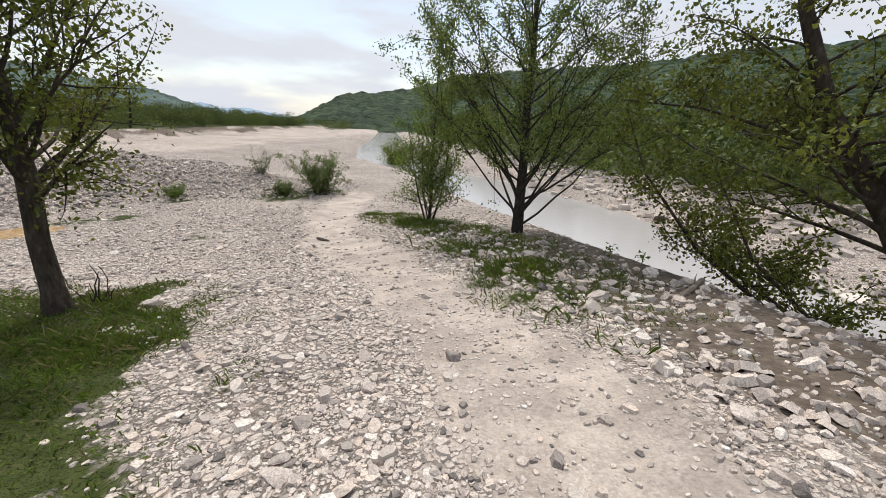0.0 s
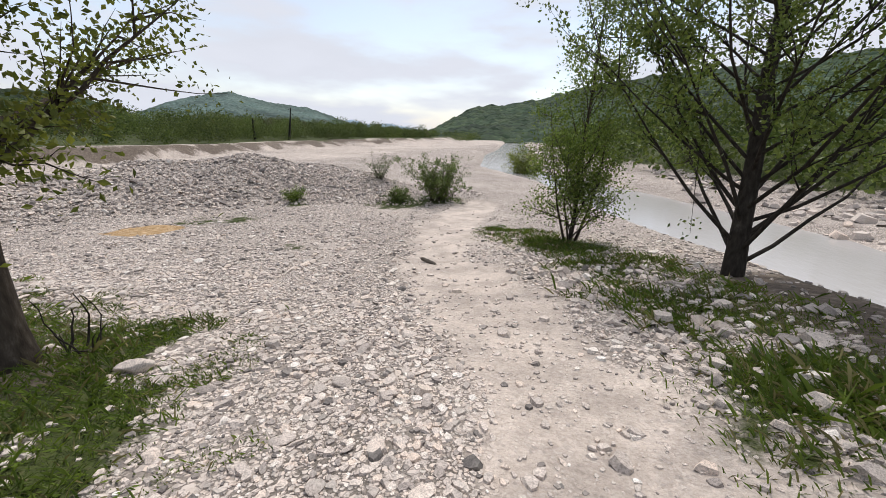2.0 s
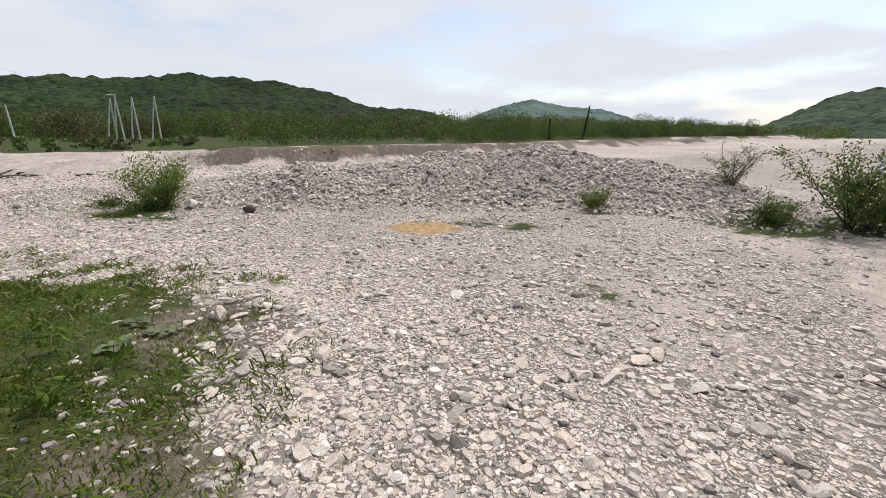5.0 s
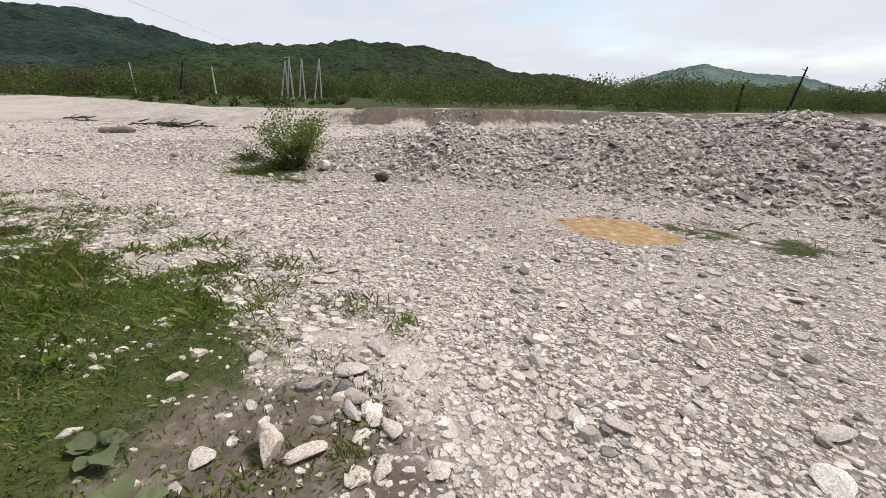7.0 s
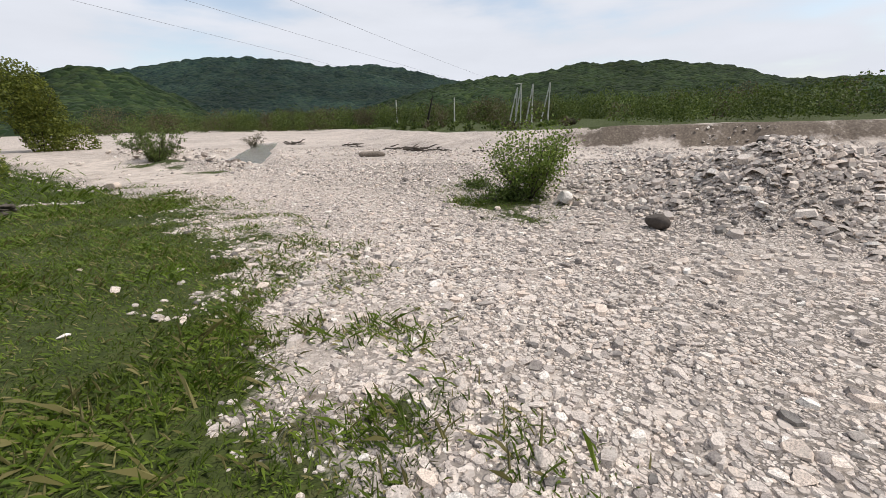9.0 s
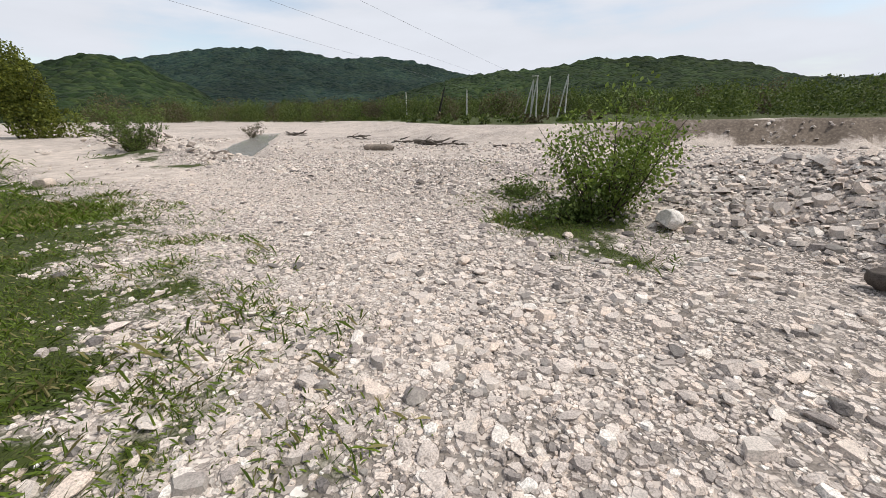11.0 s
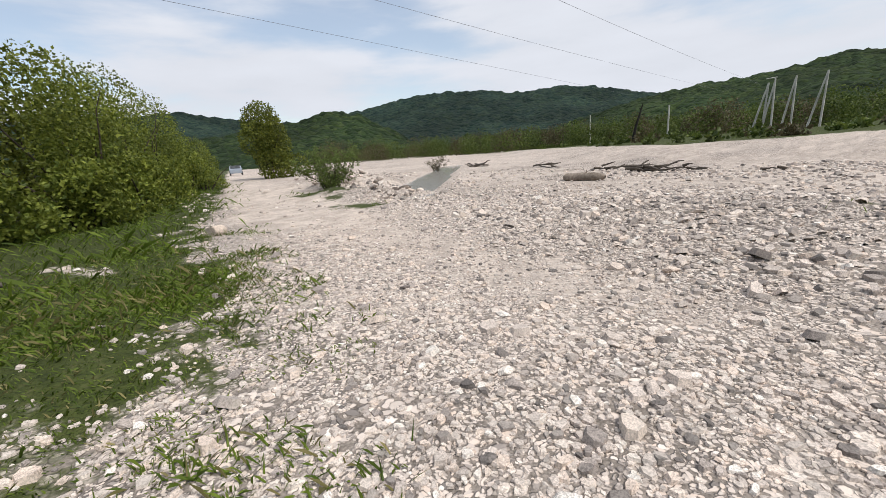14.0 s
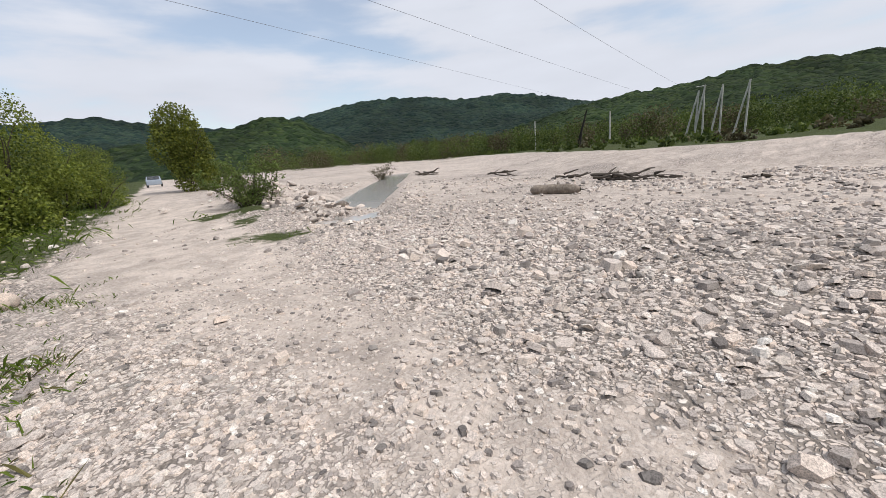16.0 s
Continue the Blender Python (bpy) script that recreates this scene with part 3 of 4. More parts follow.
# ---- plants ----


def tube(points, radii, sides=6):
    """Tapered tube along points: vertices and quads."""
    P = np.asarray(points, float)
    V, F = [], []
    n = len(P)
    for k in range(n):
        d = P[min(k + 1, n - 1)] - P[max(k - 1, 0)]
        d = d / (np.linalg.norm(d) + 1e-9)
        a = np.cross(d, (0.31, 0.83, 0.47))
        a /= np.linalg.norm(a) + 1e-9
        b = np.cross(d, a)
        for s in range(sides):
            w = 2 * math.pi * s / sides
            V.append(P[k] + radii[k] * (math.cos(w) * a + math.sin(w) * b))
    for k in range(n - 1):
        for s in range(sides):
            q = (s + 1) % sides
            F.append((k * sides + s, k * sides + q, (k + 1) * sides + q, (k + 1) * sides + s))
    return np.array(V), np.array(F)


def joined(pieces):
    V, F, base = [], [], 0
    for v, f in pieces:
        V.append(v)
        F.append(f + base)
        base += len(v)
    return np.concatenate(V), np.concatenate(F)


def leaves(points, size, spread, r, shape=1.7, droop=0.0):
    """One folded leaf (two quads) at each point: vertices and quads."""
    n = len(points)
    P = np.asarray(points) + r.normal(0, spread, (n, 3))
    d = r.normal(0, 1, (n, 3))
    d[:, 2] -= droop
    d /= np.linalg.norm(d, axis=1, keepdims=True)
    s = np.cross(d, r.normal(0, 1, (n, 3)))
    s /= np.linalg.norm(s, axis=1, keepdims=True)
    up = np.cross(d, s)
    L = size * r.uniform(0.6, 1.3, (n, 1))
    W = L / shape
    tip, mid = P + d * L, P + d * L * 0.5
    a = mid + s * W * 0.5 + up * W * 0.18
    b = mid - s * W * 0.5 + up * W * 0.18
    V = np.stack([P, a, tip, b], 1).reshape(-1, 3)
    F = np.arange(4 * n).reshape(n, 4)
    return V, F


def bent(start, way, length, steps, wobble, lift, r):
    """A wandering line of points."""
    P = [np.asarray(start, float)]
    d = np.asarray(way, float) / np.linalg.norm(way)
    for _ in range(steps):
        d = d + r.normal(0, wobble, 3)
        d[2] += lift
        d /= np.linalg.norm(d)
        P.append(P[-1] + d * length / steps)
    return np.array(P)


def branching(trunk, radius, r, n_limbs, limb_len, limb_from, limb_up, sub=5, twig=4, lift=0.05, wobble=0.12, limb_to=0.97, aim=None, thick=0.3):
    """Limbs with side branches and twigs along a trunk line; gives one list of pieces for each limb, and twig points for leaves."""
    limbs, ends = [], []
    for k in range(n_limbs):
        t = limb_from + (limb_to - limb_from) * (k + r.uniform(0, 1)) / n_limbs
        p = at_share(trunk, t)
        w = 2.4 * k + r.normal(0, 0.35) if aim is None else aim + r.normal(0, 0.8)
        L = limb_len * (1.1 - 0.72 * t) * r.uniform(0.75, 1.2)
        way = (math.cos(w), math.sin(w), limb_up * r.uniform(0.6, 1.4))
        line = bent(p, way, L, 7, wobble, lift, r)
        rad = radius * (1 - 0.8 * t) * thick + 0.005
        pieces = [tube(line, np.linspace(rad, 0.003, 8), 5)]
        for _ in range(sub):
            q = at_share(line, r.uniform(0.2, 1.0))
            dv = line[-1] - line[0]
            dv = dv / np.linalg.norm(dv) + r.normal(0, 0.55, 3)
            side = bent(q, dv, L * r.uniform(0.2, 0.45), 4, 0.15, 0.03, r)
            pieces.append(tube(side, np.linspace(rad * 0.35 + 0.0015, 0.0015, 5), 3))
            for _ in range(twig):
                ends.append(at_share(side, r.uniform(0.1, 1.0)))
        for _ in range(twig):
            ends.append(at_share(line, r.uniform(0.25, 1.0)))
        limbs.append(pieces)
    return limbs, np.array(ends)


def tree(name, label, at, trunk, radii, bark, leaf, seed, n_limbs, limb_len, limb_from, limb_up, n_leaves, leaf_size, spread, extra=(), extra_len=1.1, **more):
    r = np.random.default_rng(seed)
    root = thing(name, label, "tree", at=at)
    trunk = np.asarray(trunk, float)
    part("trunk", raw_mesh("trunk", *tube(trunk, radii, 12), bark), root)
    limbs, ends = branching(trunk, radii[0], r, n_limbs, limb_len, limb_from, limb_up, **more)
    for line, rad, subs in extra:
        line = np.asarray(line, float)
        l2, e2 = branching(line, rad, r, subs, extra_len, 0.2, 0.35, sub=5, twig=4)
        limbs.append([tube(line, np.linspace(rad, 0.006, len(line)), 6)] + [p for pieces in l2 for p in pieces])
        ends = np.concatenate([ends, e2])
    for pieces in limbs:
        part("branch", raw_mesh("branch", *joined(pieces), bark), root)
    V, F = leaves(ends[r.integers(0, len(ends), n_leaves)], leaf_size, spread, r)
    part("crown", raw_mesh("crown", V, F, leaf, False), root)
    return root


def bush(name, label, at, width, height, stems, n_leaves, leaf_size, leaf, seed, group="", bark=BARK, spread=0.06, shape=2.0, low=0.15):
    r = np.random.default_rng(seed)
    root = thing(name, label, "bush", group, at=at)
    ends = []
    for k in range(stems):
        w = 2.4 * k + r.normal(0, 0.3)
        out = width / height * math.sqrt((k + 0.5) / stems) * 0.75
        p = (0.08 * width * r.normal(), 0.08 * width * r.normal(), -0.08)
        L = height * r.uniform(0.7, 1.1) * (1 + 0.25 * out)
        line = bent(p, (out * math.cos(w), out * math.sin(w), 1), L, 6, 0.12, 0.02, r)
        pieces = [tube(line, np.linspace(0.008 + 0.005 * height, 0.002, 7), 4)]
        for _ in range(6):
            q = at_share(line, r.uniform(low, 0.95))
            side = bent(q, (r.normal(), r.normal(), 0.5), L * r.uniform(0.15, 0.35), 3, 0.15, 0.05, r)
            pieces.append(tube(side, np.linspace(0.005, 0.0015, 4), 3))
            ends += [at_share(side, t) for t in r.uniform(0.1, 1, 6)]
        ends += [at_share(line, t) for t in r.uniform(low, 1, 7)]
        part("stem", raw_mesh("stem", *joined(pieces), bark), root)
    ends = np.array(ends)
    part("foliage", raw_mesh("foliage", *leaves(ends[r.integers(0, len(ends), n_leaves)], leaf_size, spread, r, shape), leaf, False), root)
    return root


def on(x, y, up=0.0):
    return (x, y, float(land(x, y)) + up)


tree("alder_tree", "slender dark-barked alder in young leaf on the grassy bank", on(1.75, 9.1, -0.1),
     [(0, 0, 0), (0.02, 0.16, 0.8), (0.05, 0.36, 1.7), (0.05, 0.6, 2.8), (0.1, 0.8, 4.0), (0.1, 1.05, 5.4), (0.15, 1.2, 6.8), (0.2, 1.4, 8.0)],
     [0.15, 0.12, 0.105, 0.09, 0.075, 0.055, 0.03, 0.01], DARK_BARK, LEAF_ALDER, 21, 66, 3.9, 0.03, 0.8, 50000, 0.066, 0.08, lift=0.05, wobble=0.08, thick=0.2, sub=7)
tree("sapling_tree", "multi-stemmed young tree with light green leaves", on(-0.5, 12.3, -0.1),
     [(0, 0, 0), (0.05, 0, 0.8), (0.02, 0.05, 1.8), (0.1, 0, 3.4), (0.15, 0, 6.0)], [0.055, 0.05, 0.042, 0.03, 0.008], BARK, LEAF_SHRUB, 22, 44, 1.75, 0.05, 1.3, 18000, 0.062, 0.12,
     extra=[([(0.1, 0.1, 0), (0.35, 0.1, 0.9), (0.5, 0.2, 2.0), (0.55, 0.2, 3.6)], 0.04, 10), ([(-0.1, 0, 0), (-0.35, -0.1, 0.9), (-0.55, 0, 1.9), (-0.75, 0, 3.2)], 0.035, 10),
            ([(0.0, -0.1, 0), (-0.2, -0.3, 1.0), (-0.25, -0.4, 2.4)], 0.03, 8)])
tree("verge_tree", "leaning grey-barked tree in leaf on the grass verge", on(-4.68, 4.3, -0.1),
     [(0, 0, 0), (-0.03, 0.03, 0.4), (-0.06, 0.04, 1.0), (-0.02, 0.06, 1.7), (-0.08, 0.1, 2.4), (-0.1, 0.1, 3.4), (-0.1, 0.1, 4.8)],
     [0.19, 0.12, 0.105, 0.105, 0.08, 0.05, 0.015], BARK, LEAF_OLIVE, 23, 30, 2.8, 0.42, 0.95, 15000, 0.064, 0.11, lift=0.02, sub=9, thick=0.26)
tree("bank_tree", "leaning tree with low sweeping branches over the river bank", on(5.25, 3.85, -0.1),
     [(0, 0, 0), (-0.1, 0.1, 0.9), (-0.2, 0.3, 1.5), (-0.39, 0.47, 1.95), (-0.62, 0.71, 2.4), (-0.91, 0.98, 3.0), (-1.26, 1.28, 4.1), (-1.5, 1.5, 5.5)],
     [0.17, 0.14, 0.13, 0.12, 0.11, 0.095, 0.07, 0.015], BARK, LEAF_OLIVE, 24, 36, 2.9, 0.25, 0.5, 22000, 0.064, 0.12, lift=0.0, sub=7, thick=0.22,
     extra=[([(0, 0, 0.1), (-0.8, 0.9, 0.4), (-1.6, 1.6, 1.1), (-2.3, 2.1, 2.1), (-2.6, 2.4, 3.0)], 0.05, 12), ([(0, 0.1, 0.3), (-0.5, 1.1, 0.4), (-0.9, 2.0, 0.8), (-1.3, 3.0, 1.5)], 0.045, 12),
            ([(0, 0.1, 0.2), (-0.7, 0.4, 0.5), (-1.4, 0.8, 1.2), (-1.9, 1.3, 2.4)], 0.045, 10), ([(-0.4, 0.4, 2.2), (-1.2, 1.0, 2.7), (-2.0, 1.6, 3.0), (-2.8, 2.2, 3.1)], 0.04, 12)])

bush("gravel_bush", "leafy green bush at the end of the stone heap", on(-5.7, 17.7), 2.1, 1.75, 34, 7500, 0.075, LEAF_WILLOW, 31)
bush("gravel_bush", "thin sage-green willow shrub on the stone heap", on(-8.6, 18.2), 1.3, 1.1, 16, 1100, 0.06, LEAF_SAGE, 32)
bush("low_bush", "low green clump beside the leafy bush", on(-6.9, 16.6), 1.1, 0.65, 20, 2000, 0.06, LEAF_WILLOW, 33)
bush("low_bush", "small green tuft on the stone heap", on(-10.5, 15.0), 0.9, 0.5, 18, 1800, 0.055, LEAF_SHRUB, 34)
bush("sapling_bush", "bright green leafy sapling at the foot of the stone heap", on(-17.3, 4.7), 1.4, 1.45, 20, 5200, 0.062, LEAF_SHRUB, 35, shape=1.6, low=0.08, spread=0.11)
bush("low_bush", "spreading dark green weeds round the sapling", on(-17.1, 4.35), 1.4, 0.4, 22, 1900, 0.07, LEAF_WILLOW, 39, low=0.05)
bush("low_bush", "flat green weeds on the gravel beside the sapling", on(-18.2, 3.4), 1.3, 0.3, 18, 1300, 0.06, LEAF_WILLOW, 40, low=0.05)
bush("mound_bush", "dark green bush beside the gravel track", on(-24.2, -13.9), 2.3, 1.8, 30, 6500, 0.085, LEAF_WILLOW, 36, low=0.05)
bush("river_bush", "rounded green bush beside the far river channel", on(-5.0, 39.5), 3.4, 2.7, 34, 6000, 0.14, LEAF_HEDGE, 37, spread=0.15)
bush("river_bush", "small grey-green shrub on the far flats", on(-38, -20.5), 1.6, 1.3, 16, 900, 0.1, LEAF_BROWN, 38)


def clump_cloud(spots, r, n_base, leaf, by_size=True):
    """Leafy masses for woods: spots are (x, y, z, radius, height)."""
    pts = []
    for x, y, z, rad, h in spots:
        n_each = int(n_base * min(4.0, max(0.4, (h / 2.6) ** 2))) if by_size else n_base
        lobes = r.uniform(-1, 1, (9, 3))
        lobes[:, 2] = np.linspace(0.08, 0.88, 9)
        k = r.integers(0, 9, n_each)
        v = r.normal(0, 1, (n_each, 3))
        v /= np.linalg.norm(v, axis=1, keepdims=True)
        v *= r.uniform(0.55, 1, (n_each, 1)) ** 0.5
        c = np.stack([lobes[k, 0] * rad * 0.55 * (1.15 - lobes[k, 2]), lobes[k, 1] * rad * 0.55 * (1.15 - lobes[k, 2]), lobes[k, 2] * h * 0.85], 1)
        pts.append(np.array([x, y, z]) + c + v * np.array([rad * 0.5, rad * 0.5, h * 0.24]))
    return leaves(np.concatenate(pts), leaf, leaf * 0.3, r, 1.4)


def belt():
    r = np.random.default_rng(41)
    green, brown, far, near = [], [], [], []
    def add(x, y, h, share, broad=0.8):
        (brown if r.uniform() < share else green).append((x, y, float(land(x, y)), h * r.uniform(0.7, 1.1) * broad, h))
    for _ in range(430):
        y = r.uniform(8, 160)
        depth = 3 + 60 * r.uniform() ** 1.5
        tall = r.uniform() ** 3
        x, h = np.interp(y, SCARP_Y, SCARP_X) - depth, r.uniform(1.8, 3.1) + 1.7 * tall + 0.04 * depth * r.uniform(0.5, 1.3)
        if y < 34:
            h = 0.5 * h + 0.25
        if depth < 16 and y < 90:
            near.append((x, y, float(land(x, y)), h * r.uniform(0.6, 0.85), h))
        else:
            add(x, y, h, 0.12)
    for _ in range(120):
        y = r.uniform(-70, 8)
        add(np.interp(y, SCARP_Y, SCARP_X) - r.uniform(9, 40), y, r.uniform(0.3, 0.7), 0.1, 1.3)
    for _ in range(330):
        x, y = r.uniform(-150, -86), r.uniform(-75, 40)
        add(x, y, r.uniform(3.2, 5.6) + 0.02 * (-86 - x), 0.16)
    for _ in range(220):
        a, d = r.uniform(radians(112), radians(150)), r.uniform(95, 230)
        add(-16 - math.sin(a) * d, math.cos(a) * d, r.uniform(3, 6.5), 0.3)
    for _ in range(200):
        a, d = r.uniform(radians(8), radians(32)), r.uniform(150, 330)
        x, y = -math.sin(a) * d, math.cos(a) * d
        if river_gap(x, y)[0] > 12:
            far.append((x, y, float(land(x, y)), r.uniform(2.4, 3.6), r.uniform(2.5, 4.5)))
    for _ in range(480):
        y = r.uniform(-10, 170)
        x = float(np.interp(y, RIVER_Y, RIVER_X)) + 13.5 + 60 * r.uniform() ** 1.8
        h = r.uniform(2.5, 6.5)
        far.append((x, y, float(land(x, y)), h * 0.8, h))
    tagged(new("far_woods", raw_mesh("far_woods", *clump_cloud(green, r, 130, 0.36), LEAF_BELT, False)), "belt of green woodland along the valley floor", "woods", kind="stuff")
    tagged(new("budding_woods", raw_mesh("budding_woods", *clump_cloud(brown, r, 130, 0.36), LEAF_BROWN, False)), "brownish budding scrub among the green woodland", "woods", kind="stuff")
    tagged(new("bank_thicket", raw_mesh("bank_thicket", *clump_cloud(near, r, 520, 0.17), LEAF_BELT, False)), "green thicket along the edge of the far bank", "woods", kind="stuff")
    tagged(new("riverside_woods", raw_mesh("riverside_woods", *clump_cloud(far, r, 36, 0.5), LEAF_BELT, False)), "green woodland on the far side of the river", "woods", kind="stuff")


belt()


def hedge_tree(label, x, y, rad, h, leaf, seed, n=9000, size=0.092):
    r = np.random.default_rng(seed)
    root = thing("hedgerow_tree", label, "tree", "hedgerow beside the track", at=on(x, y))
    pieces = []
    for _ in range(5):
        line = bent((r.normal(0, 0.2), r.normal(0, 0.2), -0.1), (r.normal(0, 0.35), r.normal(0, 0.35), 1), h * r.uniform(0.6, 0.9), 6, 0.12, 0.03, r)
        pieces.append(tube(line, np.linspace(0.05, 0.008, 7), 5))
    part("trunk", raw_mesh("trunk", *joined(pieces), BARK), root)
    part("crown", raw_mesh("crown", *clump_cloud([(0, 0, 0, rad, h)], r, n, size, False), leaf, False), root)
    return root


for k, (x, y, rad, h) in enumerate(((-13.0, -11.2, 2.2, 4.6), (-15.8, -12.8, 2.0, 4.5), (-17.2, -17.0, 2.4, 5.2), (-19.2, -22.0, 2.5, 5.2), (-21.2, -27.0, 2.5, 4.2), (-10.6, -10.0, 2.2, 4.6),
                                    (-24.0, -34.0, 2.8, 4.2), (-27.0, -42.0, 2.8, 4.4), (-13.0, -15.0, 2.5, 5.6), (-8.2, -9.0, 2.2, 4.4))):
    hedge_tree("dense green hedgerow shrub on the grass verge", x, y, rad, h, LEAF_HEDGE, 60 + k)
for k, (x, y, rad, h) in enumerate(((-9.4, -8.6, 1.5, 1.7), (-11.8, -9.4, 1.4, 1.6), (-13.8, -10.2, 1.4, 1.8), (-15.6, -11.2, 1.3, 1.7), (-17.0, -13.4, 1.4, 1.9), (-18.3, -16.8, 1.5, 2.0), (-20.2, -20.6, 1.6, 2.2),
                                    (-22.6, -26.0, 1.7, 2.4))):
    hedge_tree("low bramble thicket along the foot of the hedgerow", x, y, rad, h, LEAF_HEDGE, 90 + k, 4500, 0.11)
for k, (x, y, rad, h) in enumerate(((-10.6, -13.6, 2.6, 5.4), (-15.2, -16.2, 2.4, 5.4), (-17.0, -20.5, 2.5, 5.2))):
    hedge_tree("tall green hedgerow tree behind the brambles", x, y, rad, h, LEAF_OLIVE, 110 + k, 6000, 0.14)
hedge_tree("tall olive-green willow beside the gravel track", -31.5, -36.5, 3.3, 7.2, LEAF_OLIVE, 75, 14000, 0.2)

# ---- poles, cables, wood ----


def pole_thing(name, label, x, y, legs, arm=False):
    z = float(land(x, y))
    root = thing(name, label, "pole", "power poles", at=(x, y, z))
    for (ox, oy), (tx, ty, tz) in legs:
        part("leg", raw_mesh("leg", *tube([(ox, oy, -0.3), (ox + (tx - ox) * 0.5, oy + (ty - oy) * 0.5, tz * 0.5), (tx, ty, tz)], [0.13, 0.115, 0.09], 8), CONCRETE), root)
    if arm:
        tx, ty, tz = legs[0][1]
        part("crossarm", raw_mesh("crossarm", *tube([(tx, ty - 0.9, tz - 0.1), (tx, ty + 0.2, tz - 0.05)], [0.06, 0.06], 6), CONCRETE), root)
    return root


A_LABEL = "leaning A-frame concrete power pole on the far bank"
pole_thing("a_frame_pole", A_LABEL, -82.0, -3.6, [((0, -0.6), (0, 0.7, 5.9)), ((0, 0.5), (0, 0.7, 5.9))])
pole_thing("a_frame_pole", "concrete power pole with a side arm and stay", -82.0, -2.2, [((0, 0.0), (0, -0.1, 6.5)), ((0, -1.0), (0, -0.1, 6.1))], True)
pole_thing("a_frame_pole", A_LABEL, -82.0, -0.7, [((0, -0.6), (0, 0.4, 6.3)), ((0, 0.4), (0, 0.4, 6.3))])
pole_thing("a_frame_pole", A_LABEL, -82.0, 1.9, [((0, -0.7), (0, 0.6, 6.4)), ((0, 0.5), (0, 0.6, 6.4))])
pole_thing("power_pole", "single upright concrete power pole", -80.0, -13.6, [((0, 0), (0, 0, 4.6))])
pole_thing("power_pole", "single upright concrete power pole", -95.0, -31.0, [((0, 0), (0, 0, 5.6))])

for y0, z0, z1, y1 in ((-15.2, 6.3, 4.0, -13.6), (-11.2, 6.2, 4.6, -3.0), (-6.8, 6.0, 5.0, -0.3)):
    pts = [(40 - 122 * t, y0 + (y1 - y0) * max(0, t - 0.4) ** 1.5, z0 + (z1 - z0) * t ** 3 - 0.8 * math.sin(math.pi * t)) for t in np.linspace(0, 1, 40)]
    tagged(new("power_cable", raw_mesh("power_cable", *tube(pts, [0.0065] * 40, 5), CABLE)), "thin dark overhead power cable", "cable", "overhead cables")

# ---- wood, boulders, car ----


def stone_shape(seed, detail, flat=0.5, cuts=9):
    """A rounded, slightly angular stone of radius about 1: vertices and triangles."""
    r = np.random.default_rng(seed)
    bm = bmesh.new()
    bmesh.ops.create_icosphere(bm, subdivisions=detail, radius=1.0)
    V = np.array([v.co[:] for v in bm.verts])
    F = np.array([[v.index for v in f.verts] for f in bm.faces])
    bm.free()
    for _ in range(cuts):
        d = r.normal(0, 1, 3)
        d /= np.linalg.norm(d)
        cut = r.uniform(0.42, 0.8)
        over = np.maximum(V @ d - cut, 0)
        V = V - over[:, None] * d
    V = V + r.normal(0, 0.02, V.shape)
    V = V * np.array([r.uniform(0.85, 1.25), r.uniform(0.65, 0.95), flat * r.uniform(0.7, 1.25)])
    return V, F


def slab_shape(seed, sides, thick):
    """A worn, flat-topped stone of radius about 1: rings of vertices capped on top."""
    r = np.random.default_rng(seed)
    a = (np.arange(sides) + r.uniform(-0.28, 0.28, sides)) * 2 * math.pi / sides
    rad = r.uniform(0.72, 1.12, sides)
    squash = r.uniform(0.6, 0.95)
    ring = np.column_stack([np.cos(a) * rad * 1.1, np.sin(a) * rad * squash])
    slope = r.normal(0, 0.22, 2) * thick
    levels = [(-0.7, 1.0), (0.7, 0.78)]
    V = [np.column_stack([ring * k * r.uniform(0.93, 1.07, (sides, 1)), np.full(sides, z * thick) + (ring * k) @ slope]) for z, k in levels]
    F = []
    for l in range(len(levels) - 1):
        for i in range(sides):
            j = (i + 1) % sides
            p, q = l * sides, (l + 1) * sides
            F += [(p + i, p + j, q + j), (p + i, q + j, q + i)]
    top = (len(levels) - 1) * sides
    F += [(top, top + i, top + i + 1) for i in range(1, sides - 1)]
    return np.concatenate(V), np.array(F)


CHIPS = [slab_shape(500 + k, 5 + k % 2, 0.36) for k in range(28)]
SHAPES_LOW = [slab_shape(100 + k, 6 + k % 2, 0.45) for k in range(24)]
SHAPES_MID = [stone_shape(200 + k, 2, 0.42) for k in range(14)]
STONE_MESHES = [raw_mesh("stone", v, f, STONE, False) for v, f in (stone_shape(300 + k, 3, 0.36) for k in range(14))]


def rotations(n, r, tilt):
    """Turns about z with a little tilt, as (n, 3, 3)."""
    a, b, c = r.uniform(0, 2 * math.pi, n), r.normal(0, tilt, n), r.normal(0, tilt, n)
    ca, sa, cb, sb, cc, sc = np.cos(a), np.sin(a), np.cos(b), np.sin(b), np.cos(c), np.sin(c)
    zero, one = np.zeros(n), np.ones(n)
    Rz = np.stack([np.stack([ca, -sa, zero], -1), np.stack([sa, ca, zero], -1), np.stack([zero, zero, one], -1)], 1)
    Rx = np.stack([np.stack([one, zero, zero], -1), np.stack([zero, cb, -sb], -1), np.stack([zero, sb, cb], -1)], 1)
    Ry = np.stack([np.stack([cc, zero, sc], -1), np.stack([zero, one, zero], -1), np.stack([-sc, zero, cc], -1)], 1)
    return Rz @ Rx @ Ry


